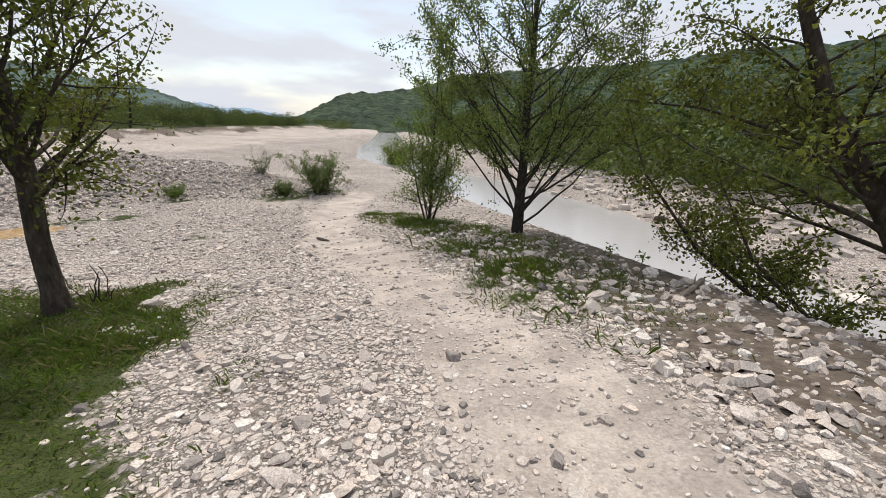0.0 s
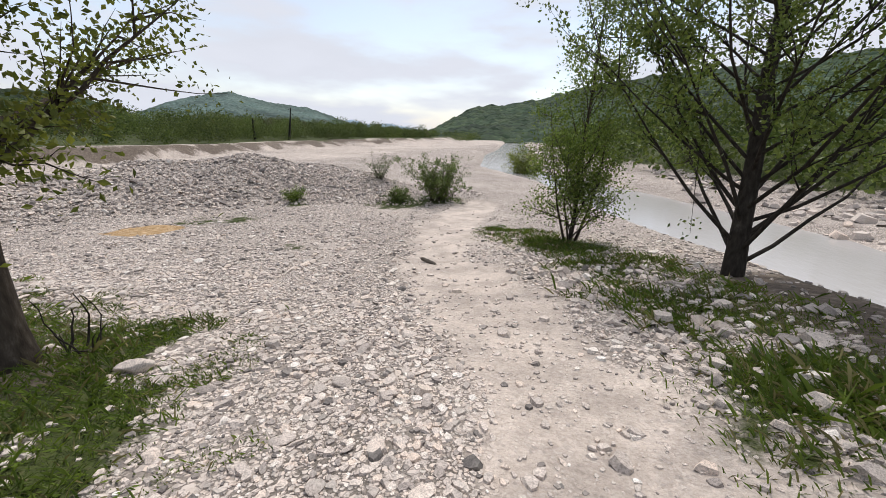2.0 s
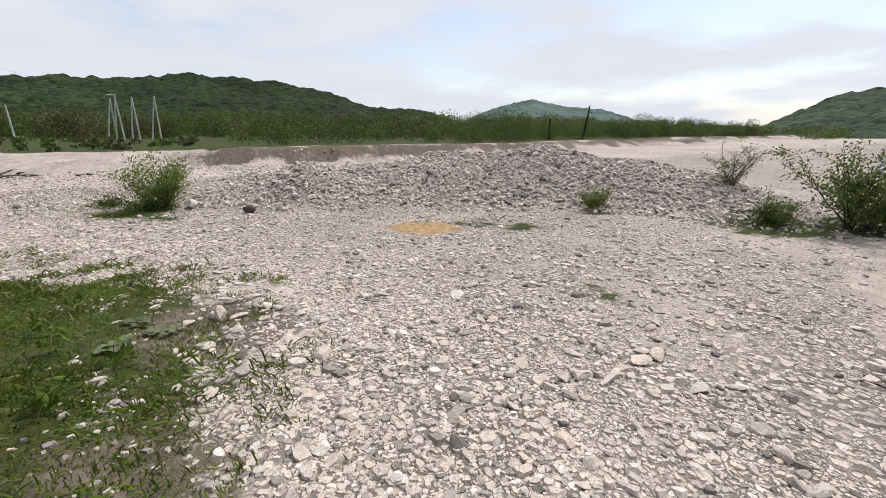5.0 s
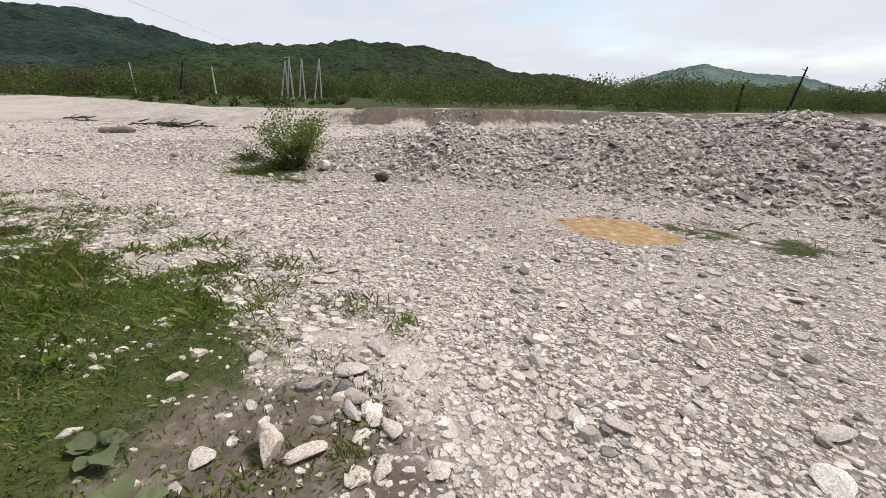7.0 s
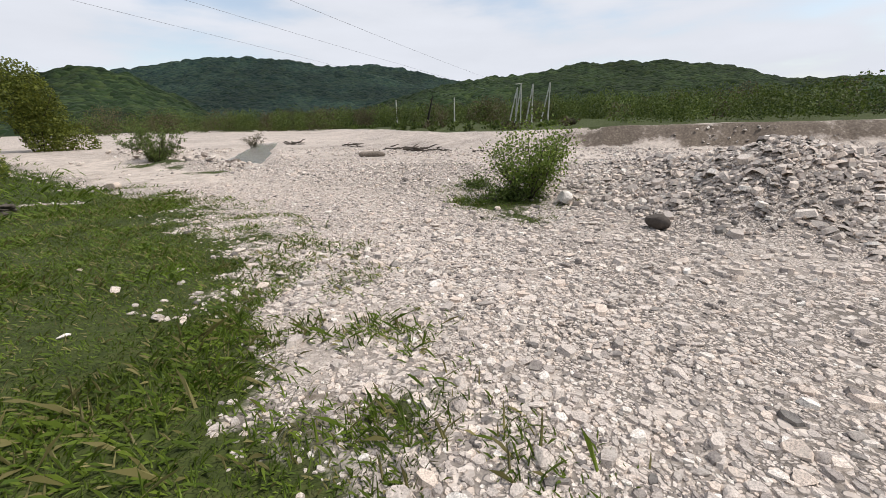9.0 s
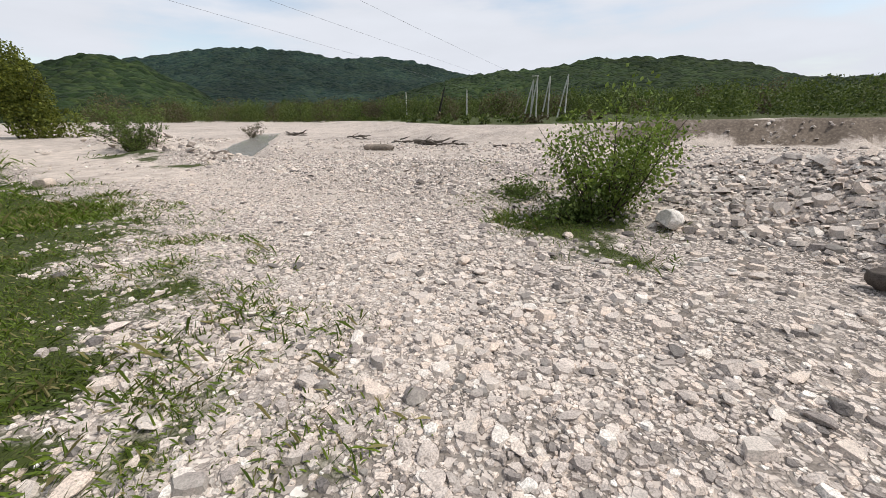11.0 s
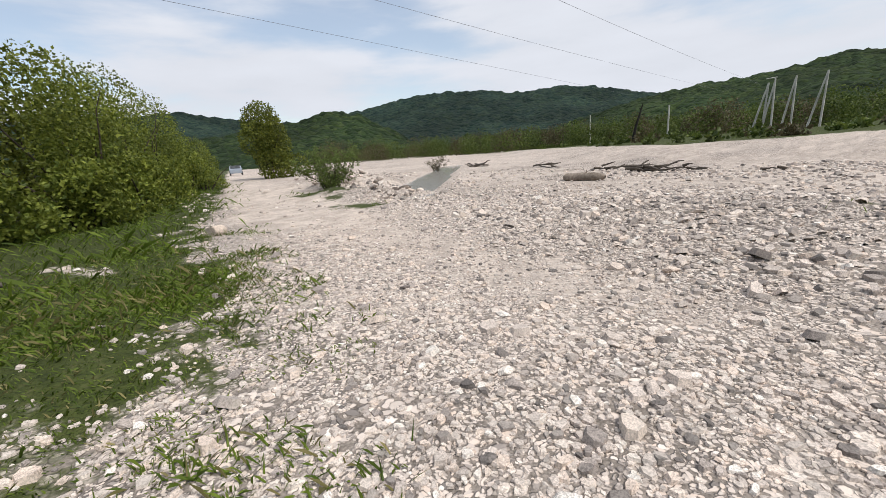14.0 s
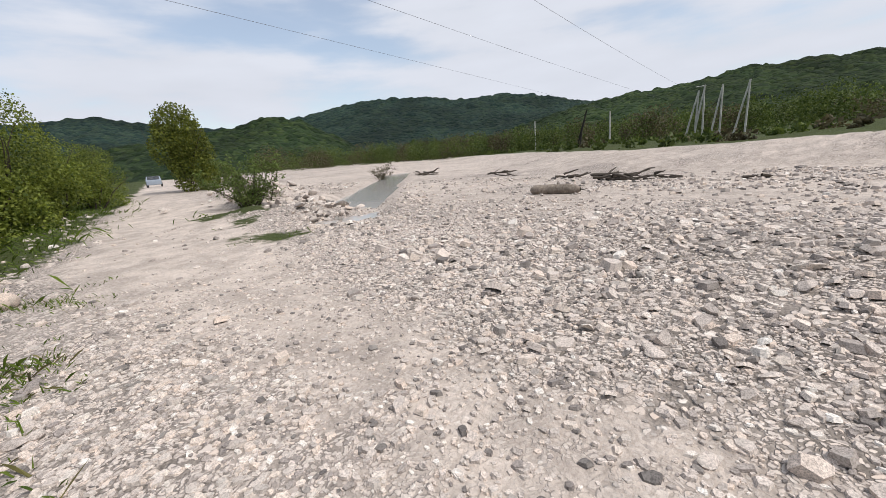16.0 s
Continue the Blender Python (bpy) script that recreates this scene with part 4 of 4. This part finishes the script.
def scatter(name, label, P, size, shapes, r, tilt=0.2, sink=0.25):
    """Stones at the points P (n, 2) with radii size, lying on the land, in one mesh."""
    Z = land(P[:, 0], P[:, 1])
    C = np.column_stack([P, Z + size * sink])
    M = rotations(len(P), r, tilt)
    k = r.integers(0, len(shapes), len(P))
    Vs, Fs, base = [], [], 0
    for i, (v, f) in enumerate(shapes):
        m = k == i
        n = int(m.sum())
        if not n:
            continue
        W = np.einsum("nij,vj->nvi", M[m], v) * size[m][:, None, None] + C[m][:, None, :]
        Vs.append(W.reshape(-1, 3))
        Fs.append((f[None] + (np.arange(n) * len(v))[:, None, None]).reshape(-1, 3) + base)
        base += n * len(v)
    me = raw_mesh(name, np.concatenate(Vs), np.concatenate(Fs), STONE, False)
    return tagged(new(name, me), label, "stones", kind="stuff")


WALKED = [(0.6, -1.0), (0.0, 0.7), (-0.3, 2.1), (-0.9, 3.5), (-1.8, 4.6), (-3.5, 5.5), (-5.7, 6.0), (-7.9, 5.8), (-10.9, 4.6), (-12.5, 3.3), (-13.9, 2.1), (-16.4, 0.0), (-18.5, -2.0), (-20.6, -4.2)]


def pebbles():
    r = np.random.default_rng(5)
    def spots(n, x0, x1, y0, y1):
        return np.column_stack([r.uniform(x0, x1, n), r.uniform(y0, y1, n)])
    def weight(P):
        g, s, o = zones(P[:, 0], P[:, 1])
        patchy = 0.55 + 0.45 * smooth(-0.25, 0.3, fractal(P[:, 0] * 0.55, P[:, 1] * 0.55, 131))
        e = soil(P[:, 0], P[:, 1])
        return np.clip(1 - 1.3 * g, 0, 1) * (1 - 0.85 * smooth(0.3, 0.8, s)) * (1 - o) * (1 - 0.75 * e) * patchy * (river_gap(P[:, 0], P[:, 1])[0] > 0.3)
    def off_road(P, least):
        return least + (1 - least) * smooth(1.4, 3.0, along(P[:, 0], P[:, 1], ROAD[2:])[0])
    # fine gravel beside the walked line
    P = spots(440000, -22.5, 3.5, -6, 9.5)
    d = along(P[:, 0], P[:, 1], WALKED)[0]
    P = P[r.uniform(0, 1, len(P)) < weight(P) * smooth(3.6, 1.2, d)]
    scatter("fine_gravel", "fine pale river gravel along the track", P, np.clip(r.lognormal(-4.0, 0.4, len(P)), 0.009, 0.045), CHIPS, r, 0.12, 0.12)
    # coarser gravel further out
    P = spots(76000, -26, 5, -12, 20)
    d = along(P[:, 0], P[:, 1], WALKED)[0]
    P = P[r.uniform(0, 1, len(P)) < weight(P) * smooth(13, 4, d) * off_road(P, 0.35)]
    scatter("coarse_gravel", "coarse pale river gravel over the flats", P, np.clip(r.lognormal(-3.35, 0.38, len(P)), 0.02, 0.09), SHAPES_LOW, r, 0.14, 0.15)
    # cobbles of the heap
    P = spots(95000, -25, -4.5, -4, 23)
    md, _, ms = along(P[:, 0], P[:, 1], MOUND)
    mh = np.interp(ms, np.arange(len(MOUND)), MOUND_HEIGHT)
    P = P[r.uniform(0, 1, len(P)) < smooth(3.5, 2.4, md) * (0.3 + 0.7 * smooth(0.2, 0.7, mh))]
    low = 0.72 + 0.28 * smooth(0.3, 0.7, np.interp(along(P[:, 0], P[:, 1], MOUND)[2], np.arange(len(MOUND)), MOUND_HEIGHT))
    scatter("heap_cobbles", "heap of grey and white river cobbles", P, low * np.clip(r.lognormal(-3.12, 0.4, len(P)), 0.025, 0.15), SHAPES_LOW, r, 0.42, 0.3)
    # larger stones near the track
    P = spots(9000, -24, 5, -7, 12)
    d = along(P[:, 0], P[:, 1], WALKED)[0]
    P = P[r.uniform(0, 1, len(P)) < np.clip(weight(P), 0.015, 1) * smooth(7, 1.5, d) * 0.6 * off_road(P, 0.3)]
    scatter("larger_stones", "larger pale stones strewn over the gravel", P, np.clip(r.lognormal(-3.05, 0.32, len(P)), 0.035, 0.11), SHAPES_MID, r, 0.25)
    # rubble on the bank by the lane and across the river
    P = spots(9000, -1.5, 5.5, -1.5, 11)
    d = along(P[:, 0], P[:, 1], [(2.6, 0.5), (2.2, 3.2), (1.3, 5.2), (0.7, 7.2), (0.0, 9.5)])[0]
    P = P[(r.uniform(0, 1, len(P)) < smooth(2.0, 0.5, d)) & (along(P[:, 0], P[:, 1], LANE)[0] > 0.95)]
    scatter("bank_rubble", "white stones on dark soil of the river bank", P, np.clip(r.lognormal(-3.4, 0.5, len(P)), 0.015, 0.12), SHAPES_LOW, r, 0.35)
    P = spots(3200, 6, 30, -4, 45)
    gap, east = river_gap(P[:, 0], P[:, 1])
    P = P[(east > 0) & (gap > 0.4) & (gap < 13)]
    scatter("far_bank_boulders", "white boulders and cobbles across the river", P, np.clip(r.lognormal(-1.9, 0.55, len(P)), 0.06, 0.7), SHAPES_LOW, r, 0.25)
    P = spots(15000, -34, -18, -22, 22)
    P = P[r.uniform(0, 1, len(P)) < 0.25 + 0.75 * smooth(0.0, 0.3, fractal(P[:, 0] * 0.2, P[:, 1] * 0.35, 141))]
    P = P[(along(P[:, 0], P[:, 1], ROAD[2:])[0] > 2.2) & (along(P[:, 0], P[:, 1], INLET)[0] > 1.5)]
    scatter("flat_cobbles", "scattered cobbles on the open gravel flats", P, np.clip(r.lognormal(-2.85, 0.35, len(P)), 0.035, 0.14), SHAPES_LOW, r)
    P = np.concatenate([r.normal((cx, cy), sp, (n, 2)) for cx, cy, sp, n in ((-25.5, -11.2, 0.6, 70), (-26.4, -16.9, 1.1, 110), (-25.2, -12.4, 0.5, 25), (-23.5, -9.2, 0.5, 25))])
    scatter("white_rubble", "piled white rocks beside the gravel track", P, np.clip(r.lognormal(-1.95, 0.35, len(P)), 0.07, 0.3), SHAPES_MID, r, 0.5, 0.45)


pebbles()


def grass_blades():
    r = np.random.default_rng(9)
    def field(name, label, n, box, near, tall, mat, line=None, reach=7.0, least=0.4):
        P = np.column_stack([r.uniform(box[0], box[1], n), r.uniform(box[2], box[3], n)])
        g = zones(P[:, 0], P[:, 1])[0]
        g = np.maximum(g, 0.9 * smooth(0.08, 0.35, fractal(P[:, 0] * 1.9, P[:, 1] * 1.9, 181, 2)) * smooth(-2.0, -0.1, grass_side(P[:, 0], P[:, 1])))
        d = along(P[:, 0], P[:, 1], line or WALKED)[0]
        thin = smooth(-0.35, 0.25, fractal(P[:, 0] * 1.6, P[:, 1] * 1.6, 151))
        keep = r.uniform(0, 1, n) < np.clip(g - 0.15, 0, 1) * smooth(reach, near, d) * (least + (1 - least) * thin)
        P = P[keep]
        n = len(P)
        Z = land(P[:, 0], P[:, 1]) - 0.01
        a = r.uniform(0, 2 * math.pi, n)
        L = tall * r.lognormal(0, 0.35, n) * (0.55 + 0.6 * smooth(-0.3, 0.4, fractal(P[:, 0] * 0.9, P[:, 1] * 0.9, 161)))
        W = 0.003 + 0.02 * L
        lean = r.uniform(0.3, 1.6, n)
        B = np.column_stack([P, Z])
        side = np.column_stack([np.cos(a), np.sin(a), np.zeros(n)]) * W[:, None]
        out = np.column_stack([-np.sin(a) * lean, np.cos(a) * lean, np.ones(n)])
        out /= np.linalg.norm(out, axis=1, keepdims=True)
        M_ = B + out * (L * 0.6)[:, None]
        drop = out.copy()
        drop[:, 2] *= 0.35
        T = M_ + drop * (L * 0.5)[:, None]
        V = np.stack([B - side, B + side, M_ + side, T], 1).reshape(-1, 3)
        k = np.arange(n)[:, None] * 4
        F = np.concatenate([k + np.array([0, 1, 2]), k + np.array([0, 2, 3])])
        return tagged(new(name, raw_mesh(name, V, F, mat, False)), label, "grass", kind="stuff")
    field("verge_grass", "short green grass on the verge", 900000, (-19, 0.0, -7, 6.5), 1.5, 0.07, GRASS)
    field("verge_dry_grass", "dry straw among the verge grass", 90000, (-19, 0.0, -7, 6.5), 1.5, 0.10, DRY_GRASS)
    field("bank_grass", "grass on the river bank beside the lane", 210000, (-3.0, 4.2, 1.5, 13.5), 2.0, 0.10, GRASS, BANK_GRASS, 3.5)
    field("bank_dry_grass", "dry straw among the bank grass", 70000, (-3.0, 4.2, 1.5, 13.5), 2.0, 0.10, DRY_GRASS, BANK_GRASS, 3.5)
    field("tuft_grass", "thin grass tufts on the gravel", 150000, (-26, -4, -14, 19), 3.0, 0.10, GRASS, MOUND, 9.0)
    field("far_verge_grass", "rough grass along the foot of the hedgerow", 90000, (-30, -4, -30, -3), 3.0, 0.2, GRASS, [(-6.0, -7.0), (-14.0, -9.0), (-18.0, -16.0), (-24.0, -28.0)], 6.0)


grass_blades()


def boulder(label, x, y, size, seed, mat, up=0.3, turn=0.0, name="boulder", cuts=7):
    v, f = stone_shape(seed, 4, size[2], cuts)
    v = v * np.array([size[0], size[1], max(size[:2])])
    ob = new(name, raw_mesh(name, v, f, mat))
    ob.matrix_world = pose(*on(x, y, up), 0, 0, turn)
    return tagged(ob, label, "rock")


boulder("dark brown rounded boulder at the foot of the heap", -15.25, 6.75, (0.19, 0.16, 0.85), 411, DARK_STONE, 0.1, 40, cuts=2)
boulder("pale grey boulder beside the leafy sapling", -16.8, 5.45, (0.19, 0.17, 0.8), 402, STONE, 0.12)
boulder("white rock at the edge of the track", -16.9, -6.6, (0.22, 0.2, 0.7), 403, STONE, 0.08)
boulder("grey stone at the edge of the grass", -7.85, 5.6, (0.12, 0.10, 0.7), 404, STONE, 0.05)
boulder("pale flat stone beside the tree trunk", -3.75, 4.6, (0.13, 0.08, 0.5), 405, STONE, 0.04, 50)
boulder("pale stone at the edge of the lane", 2.05, 4.5, (0.11, 0.1, 0.8), 406, STONE, 0.05)


for k, (x, y, rad, flat) in enumerate(((-6.5, 5.68, 0.09, 0.75), (-8.44, 5.97, 0.12, 0.4), (-8.38, 6.36, 0.12, 0.4), (-8.62, 6.15, 0.10, 0.4), (-13.04, 3.58, 0.11, 0.55), (-13.05, 3.24, 0.12, 0.6), (-12.98, 2.96, 0.13, 0.4),
                                       (-13.81, 5.22, 0.11, 0.5), (-14.89, 2.59, 0.16, 0.35), (-7.44, 8.44, 0.12, 0.45), (-8.29, 8.52, 0.12, 0.4), (-7.71, 7.33, 0.09, 0.5), (-20.4, 0.64, 0.13, 0.6), (-15.44, 1.16, 0.12, 0.4), (-16.0, 0.6, 0.08, 0.4))):
    boulder("pale flat river stone lying on the gravel", x, y, (rad, rad * 0.85, 0.75 * flat), 420 + k, STONE, rad * 0.14, 70 * k, "river_stone", 15)
cluster = np.random.default_rng(77)
for k in range(14):
    rad = cluster.uniform(0.07, 0.13)
    boulder("pale flat stone among low grass on the gravel", cluster.normal(-5.5, 0.4), cluster.normal(8.75, 0.4), (rad, rad * 0.75, 0.3), 480 + k, STONE, rad * 0.2, 51 * k, "river_stone", 10)
for k in range(16):
    rad = cluster.uniform(0.05, 0.095)
    boulder("pale flat stone in a cluster on the gravel", cluster.normal(-8.15, 0.38), cluster.normal(6.0, 0.22), (rad, rad * 0.8, 0.3), 460 + k, STONE, rad * 0.2, 67 * k, "river_stone", 10)


def log(label, x, y, turn, length, rad, mat, seed, name="driftwood_log"):
    r = np.random.default_rng(seed)
    n = 12
    t = np.linspace(0, 1, n)
    pts = np.column_stack([(t - 0.5) * length, 0.06 * length * np.sin(3 * t + seed) * 0.6, np.full(n, rad * 0.7) + r.normal(0, rad * 0.06, n)])
    rads = rad * (0.75 + 0.3 * np.sin(2.5 * t + 0.4)) * r.uniform(0.9, 1.1, n)
    rads[0] *= 0.55
    rads[-1] *= 0.4
    root = thing(name, label, "log", at=on(x, y), turn=turn)
    part("trunk", raw_mesh("trunk", *tube(pts, rads, 10), mat), root)
    for _ in range(3):
        q = at_share(pts, r.uniform(0.2, 0.9))
        line = bent(q, (r.normal(), r.normal(), 0.5), length * r.uniform(0.1, 0.2), 3, 0.2, 0, r)
        part("branch", raw_mesh("branch", *tube(line, [rad * 0.35, rad * 0.25, rad * 0.18, rad * 0.08], 5), mat), root)
    return root


log("weathered pale brown driftwood log on the gravel", -27.0, -3.65, 97, 1.35, 0.15, DEAD_WOOD, 1)


def drift_heap(x, y, turn, length, n, seed, label="tangled dark driftwood washed up on the far gravel"):
    """Tangled flood wood: crooked limbs lying across one another."""
    r = np.random.default_rng(seed)
    root = thing("driftwood_heap", label, "driftwood", "heaps of dead wood", at=on(x, y), turn=turn)
    for _ in range(n):
        w = r.normal(0, 0.35)
        L = length * r.uniform(0.3, 0.75)
        p = (r.uniform(-0.5, 0.5) * length - 0.5 * L * math.cos(w), r.normal(0, 0.12) * length * 0.5, r.uniform(0.03, 0.05 + 0.14 * length))
        rad = r.uniform(0.025, 0.07)
        line = bent(p, (math.cos(w), math.sin(w), r.normal(0, 0.05)), L, 6, 0.12, 0.0, r)
        line[:, 2] = np.clip(line[:, 2], 0.02, 0.4)
        part("limb", raw_mesh("limb", *tube(line, np.linspace(rad, rad * 0.35, 7), 6), DRIFT_WOOD), root)
    return root


for k, (x, y, a, L, n) in enumerate(((-31.5, -2.6, 105, 1.7, 18), (-31.8, -1.4, 75, 0.9, 7), (-33.2, -5.0, 110, 1.0, 7), (-30.8, 1.0, 100, 0.6, 4), (-35.6, -9.5, 95, 1.4, 8), (-38.5, -16.5, 105, 1.8, 10))):
    drift_heap(x, y, a, L, n, 11 + k)
drift_heap(-13.55, -4.95, 30, 0.9, 16, 31, "dark heap of dead brushwood on the grass verge")
log("short dark stick lying on the gravel lane", -3.05, 9.5, 150, 0.5, 0.04, DRIFT_WOOD, 21, "fallen_stick")
log("pale stick lying on the gravel flats", -22.6, 7.4, 80, 2.2, 0.06, DEAD_WOOD, 22, "fallen_stick")
log("dead branch lying among bank rubble", 2.95, 4.3, 40, 0.9, 0.035, DEAD_WOOD, 23, "fallen_stick")


def twig_stump():
    r = np.random.default_rng(71)
    root = thing("dead_shrub", "dead bare shrub stump beside the tree trunk", "shrub", at=on(-4.5, 4.66))
    for k in range(9):
        w = 2.4 * k
        line = bent((0.1 * math.cos(w), 0.1 * math.sin(w), -0.05), (0.4 * math.cos(w), 0.4 * math.sin(w), 1), r.uniform(0.22, 0.62), 5, 0.28, 0, r)
        part("stem", raw_mesh("stem", *tube(line, np.linspace(r.uniform(0.007, 0.017), 0.004, 6), 5), DARK_BARK), root)


twig_stump()


def snag(label, x, y, h, lean, seed):
    r = np.random.default_rng(seed)
    root = thing("dead_tree", label, "tree", at=on(x, y))
    line = bent((0, 0, -0.2), (lean[0], lean[1], 1), h, 6, 0.06, 0, r)
    part("trunk", raw_mesh("trunk", *tube(line, np.linspace(0.22, 0.07, 7), 7), CHARRED), root)
    for _ in range(4):
        side = bent(at_share(line, r.uniform(0.55, 0.98)), (r.normal(), r.normal(), 0.8), h * r.uniform(0.08, 0.18), 3, 0.2, 0, r)
        part("branch", raw_mesh("branch", *tube(side, [0.07, 0.05, 0.04, 0.02], 5), CHARRED), root)


snag("charred dead tree leaning above the green scrub", -44.0, 56.0, 5.2, (0.05, 0.12), 1)
snag("black dead tree standing in the far scrub", -68.0, -14.6, 4.6, (0.0, 0.06), 2)
snag("broken black stump in the scrub", -45.0, 50.0, 3.2, (0.0, 0.05), 3)


def paint(name, colour, rough):
    m, nt, b = material(name, rough, 0.5)
    n = noise_at(nt, place(nt), 3.0, 4.0)
    nt.links.new(mix(nt, ramp(nt, n, 0.3, 0.7, 0.0, 0.25), colour, (0.3, 0.29, 0.27)), b.inputs["Base Color"])
    return m


CAR_PAINT = paint("silver_blue_paint", (0.30, 0.35, 0.42), 0.35)
CAR_GLASS = paint("dark_car_glass", (0.02, 0.025, 0.03), 0.08)
TYRE = paint("tyre_rubber", (0.02, 0.02, 0.02), 0.9)


def car():
    root = thing("parked_car", "silver-blue car parked at the far end of the track", "car", at=on(-38.5, -63.0), turn=70)
    bm = bmesh.new()
    side = [(-2.0, 0.3), (-2.05, 0.75), (-1.2, 0.9), (-0.75, 1.42), (0.95, 1.46), (1.7, 0.95), (2.05, 0.85), (2.05, 0.3)]
    rows = [[bm.verts.new((x, w * (0.8 if z > 1.2 else 0.92), z)) for x, z in side] for w in (-0.9, 0.9)]
    bm.faces.new(rows[0])
    bm.faces.new(rows[1][::-1])
    for k in range(len(side)):
        q = (k + 1) % len(side)
        bm.faces.new((rows[0][k], rows[1][k], rows[1][q], rows[0][q]))
    bmesh.ops.recalc_face_normals(bm, faces=bm.faces)
    bmesh.ops.bevel(bm, geom=bm.edges[:], offset=0.06, segments=2, affect="EDGES")
    me = bpy.data.meshes.new("body")
    bm.to_mesh(me)
    bm.free()
    me.materials.append(CAR_PAINT)
    body = part("body", me, root)
    for quad in ([(-1.18, -0.66, 0.97), (-1.18, 0.66, 0.97), (-0.84, 0.6, 1.38), (-0.84, -0.6, 1.38)], [(1.66, -0.66, 1.03), (1.66, 0.66, 1.03), (1.06, 0.6, 1.43), (1.06, -0.6, 1.43)],
                 [(-0.9, 0.84, 0.98), (1.4, 0.84, 0.98), (0.9, 0.75, 1.38), (-0.68, 0.75, 1.38)], [(-0.9, -0.84, 0.98), (1.4, -0.84, 0.98), (0.9, -0.75, 1.38), (-0.68, -0.75, 1.38)]):
        q = np.array(quad)
        c = np.array([0.3, 0, 0.9])
        outer = q + (q - c) / np.linalg.norm(q - c, axis=1, keepdims=True) * 0.06
        part("window", raw_mesh("window", np.concatenate([q, outer]), [[4, 5, 6, 7], [0, 1, 5, 4], [1, 2, 6, 5], [2, 3, 7, 6], [3, 0, 4, 7]], CAR_GLASS, False), body, "dark glass")
    for x in (-1.3, 1.3):
        for y in (-0.8, 0.8):
            ring = [(x, y - 0.11, 0.32), (x, y - 0.1, 0.32), (x, y + 0.1, 0.32), (x, y + 0.11, 0.32)]
            part("wheel", raw_mesh("wheel", *tube(ring, [0.05, 0.32, 0.32, 0.05], 16), TYRE), root)


car()


def weeds():
    r = np.random.default_rng(81)
    spots_ = [(-7.0, 4.9), (-7.4, 4.5), (-6.4, 4.7), (-7.9, 4.3), (-8.6, 4.4), (-8.2, 3.6), (-9.3, 3.9), (-6.9, 4.2), (3.0, 5.6), (2.7, 6.1), (-11.9, 1.6), (-12.4, 0.6)]
    for x, y in spots_:
        root = thing("weed_plant", "bright green broad-leaved weed in the grass", "plant", "weeds in the grass", at=on(x, y))
        n = 22
        a = r.uniform(0, 2 * math.pi, n)
        rr = r.uniform(0.0, 0.10, n)
        P = np.column_stack([np.cos(a) * rr, np.sin(a) * rr, r.uniform(0.03, 0.2, n)])
        part("foliage", raw_mesh("foliage", *leaves(P, 0.085, 0.01, r, 2.2), GRASS, False), root)
        part("stem", raw_mesh("stem", *tube([(0, 0, -0.02), (0.01, 0, 0.1), (0, 0.01, 0.19)], [0.005, 0.004, 0.002], 5), GRASS), root)
    for x, y in ((-7.6, 5.15), (-7.9, 4.95), (-7.35, 4.85)):
        root = thing("burdock_plant", "broad grey-green burdock leaves at the grass edge", "plant", "burdocks", at=on(x, y))
        for k in range(8):
            w, L = 2.4 * k + r.normal(0, 0.3), r.uniform(0.07, 0.13)
            t = np.linspace(0, 1, 6)
            wide = 0.42 * L * np.sin(np.pi * np.clip(t * 0.92 + 0.06, 0, 1)) ** 0.7
            reach, rise = 0.03 + L * t, 0.03 + L * (0.75 * t - 0.6 * t * t) * r.uniform(0.6, 1.3)
            V = np.concatenate([np.column_stack([reach, q * wide, rise + abs(q) * 0.25 * wide + 0.008 * np.sin(9 * t + k)]) for q in (-1, 0, 1)])
            turn = np.array([[math.cos(w), math.sin(w), 0], [-math.sin(w), math.cos(w), 0], [0, 0, 1]])
            F = [(6 * j + i, 6 * j + i + 1, 6 * j + i + 7, 6 * j + i + 6) for j in (0, 1) for i in range(5)]
            part("leaf", raw_mesh("leaf", V @ turn, F, LEAF_SAGE), root)


weeds()

# ---- single stones beside the walked line ----


def single_stones():
    r = np.random.default_rng(91)
    made = 0
    while made < 290:
        x, y = r.uniform(-19, 2.8), r.uniform(-3, 9)
        d = float(along(np.array([x]), np.array([y]), WALKED)[0][0])
        if d > 3.2 or d < 0.1:
            continue
        g, s, o = zones(np.array([x]), np.array([y]))
        if s[0] > 0.35 and r.uniform() > 0.05 or o[0] > 0.3 or g[0] > 0.6 and r.uniform() > 0.1 or along(np.array([x]), np.array([y]), ROAD[2:])[0][0] < 1.6 and r.uniform() > 0.3:
            continue
        size = float(np.clip(r.lognormal(-2.8, 0.3), 0.045, 0.105))
        ob = new("stone", STONE_MESHES[int(r.integers(0, len(STONE_MESHES)))])
        ob.parent = ground
        ob.matrix_world = pose(*on(x, y, size * 0.16), r.normal(0, 9), r.normal(0, 9), r.uniform(0, 360)) @ Matrix.Diagonal((size, size, size, 1))
        made += 1


single_stones()
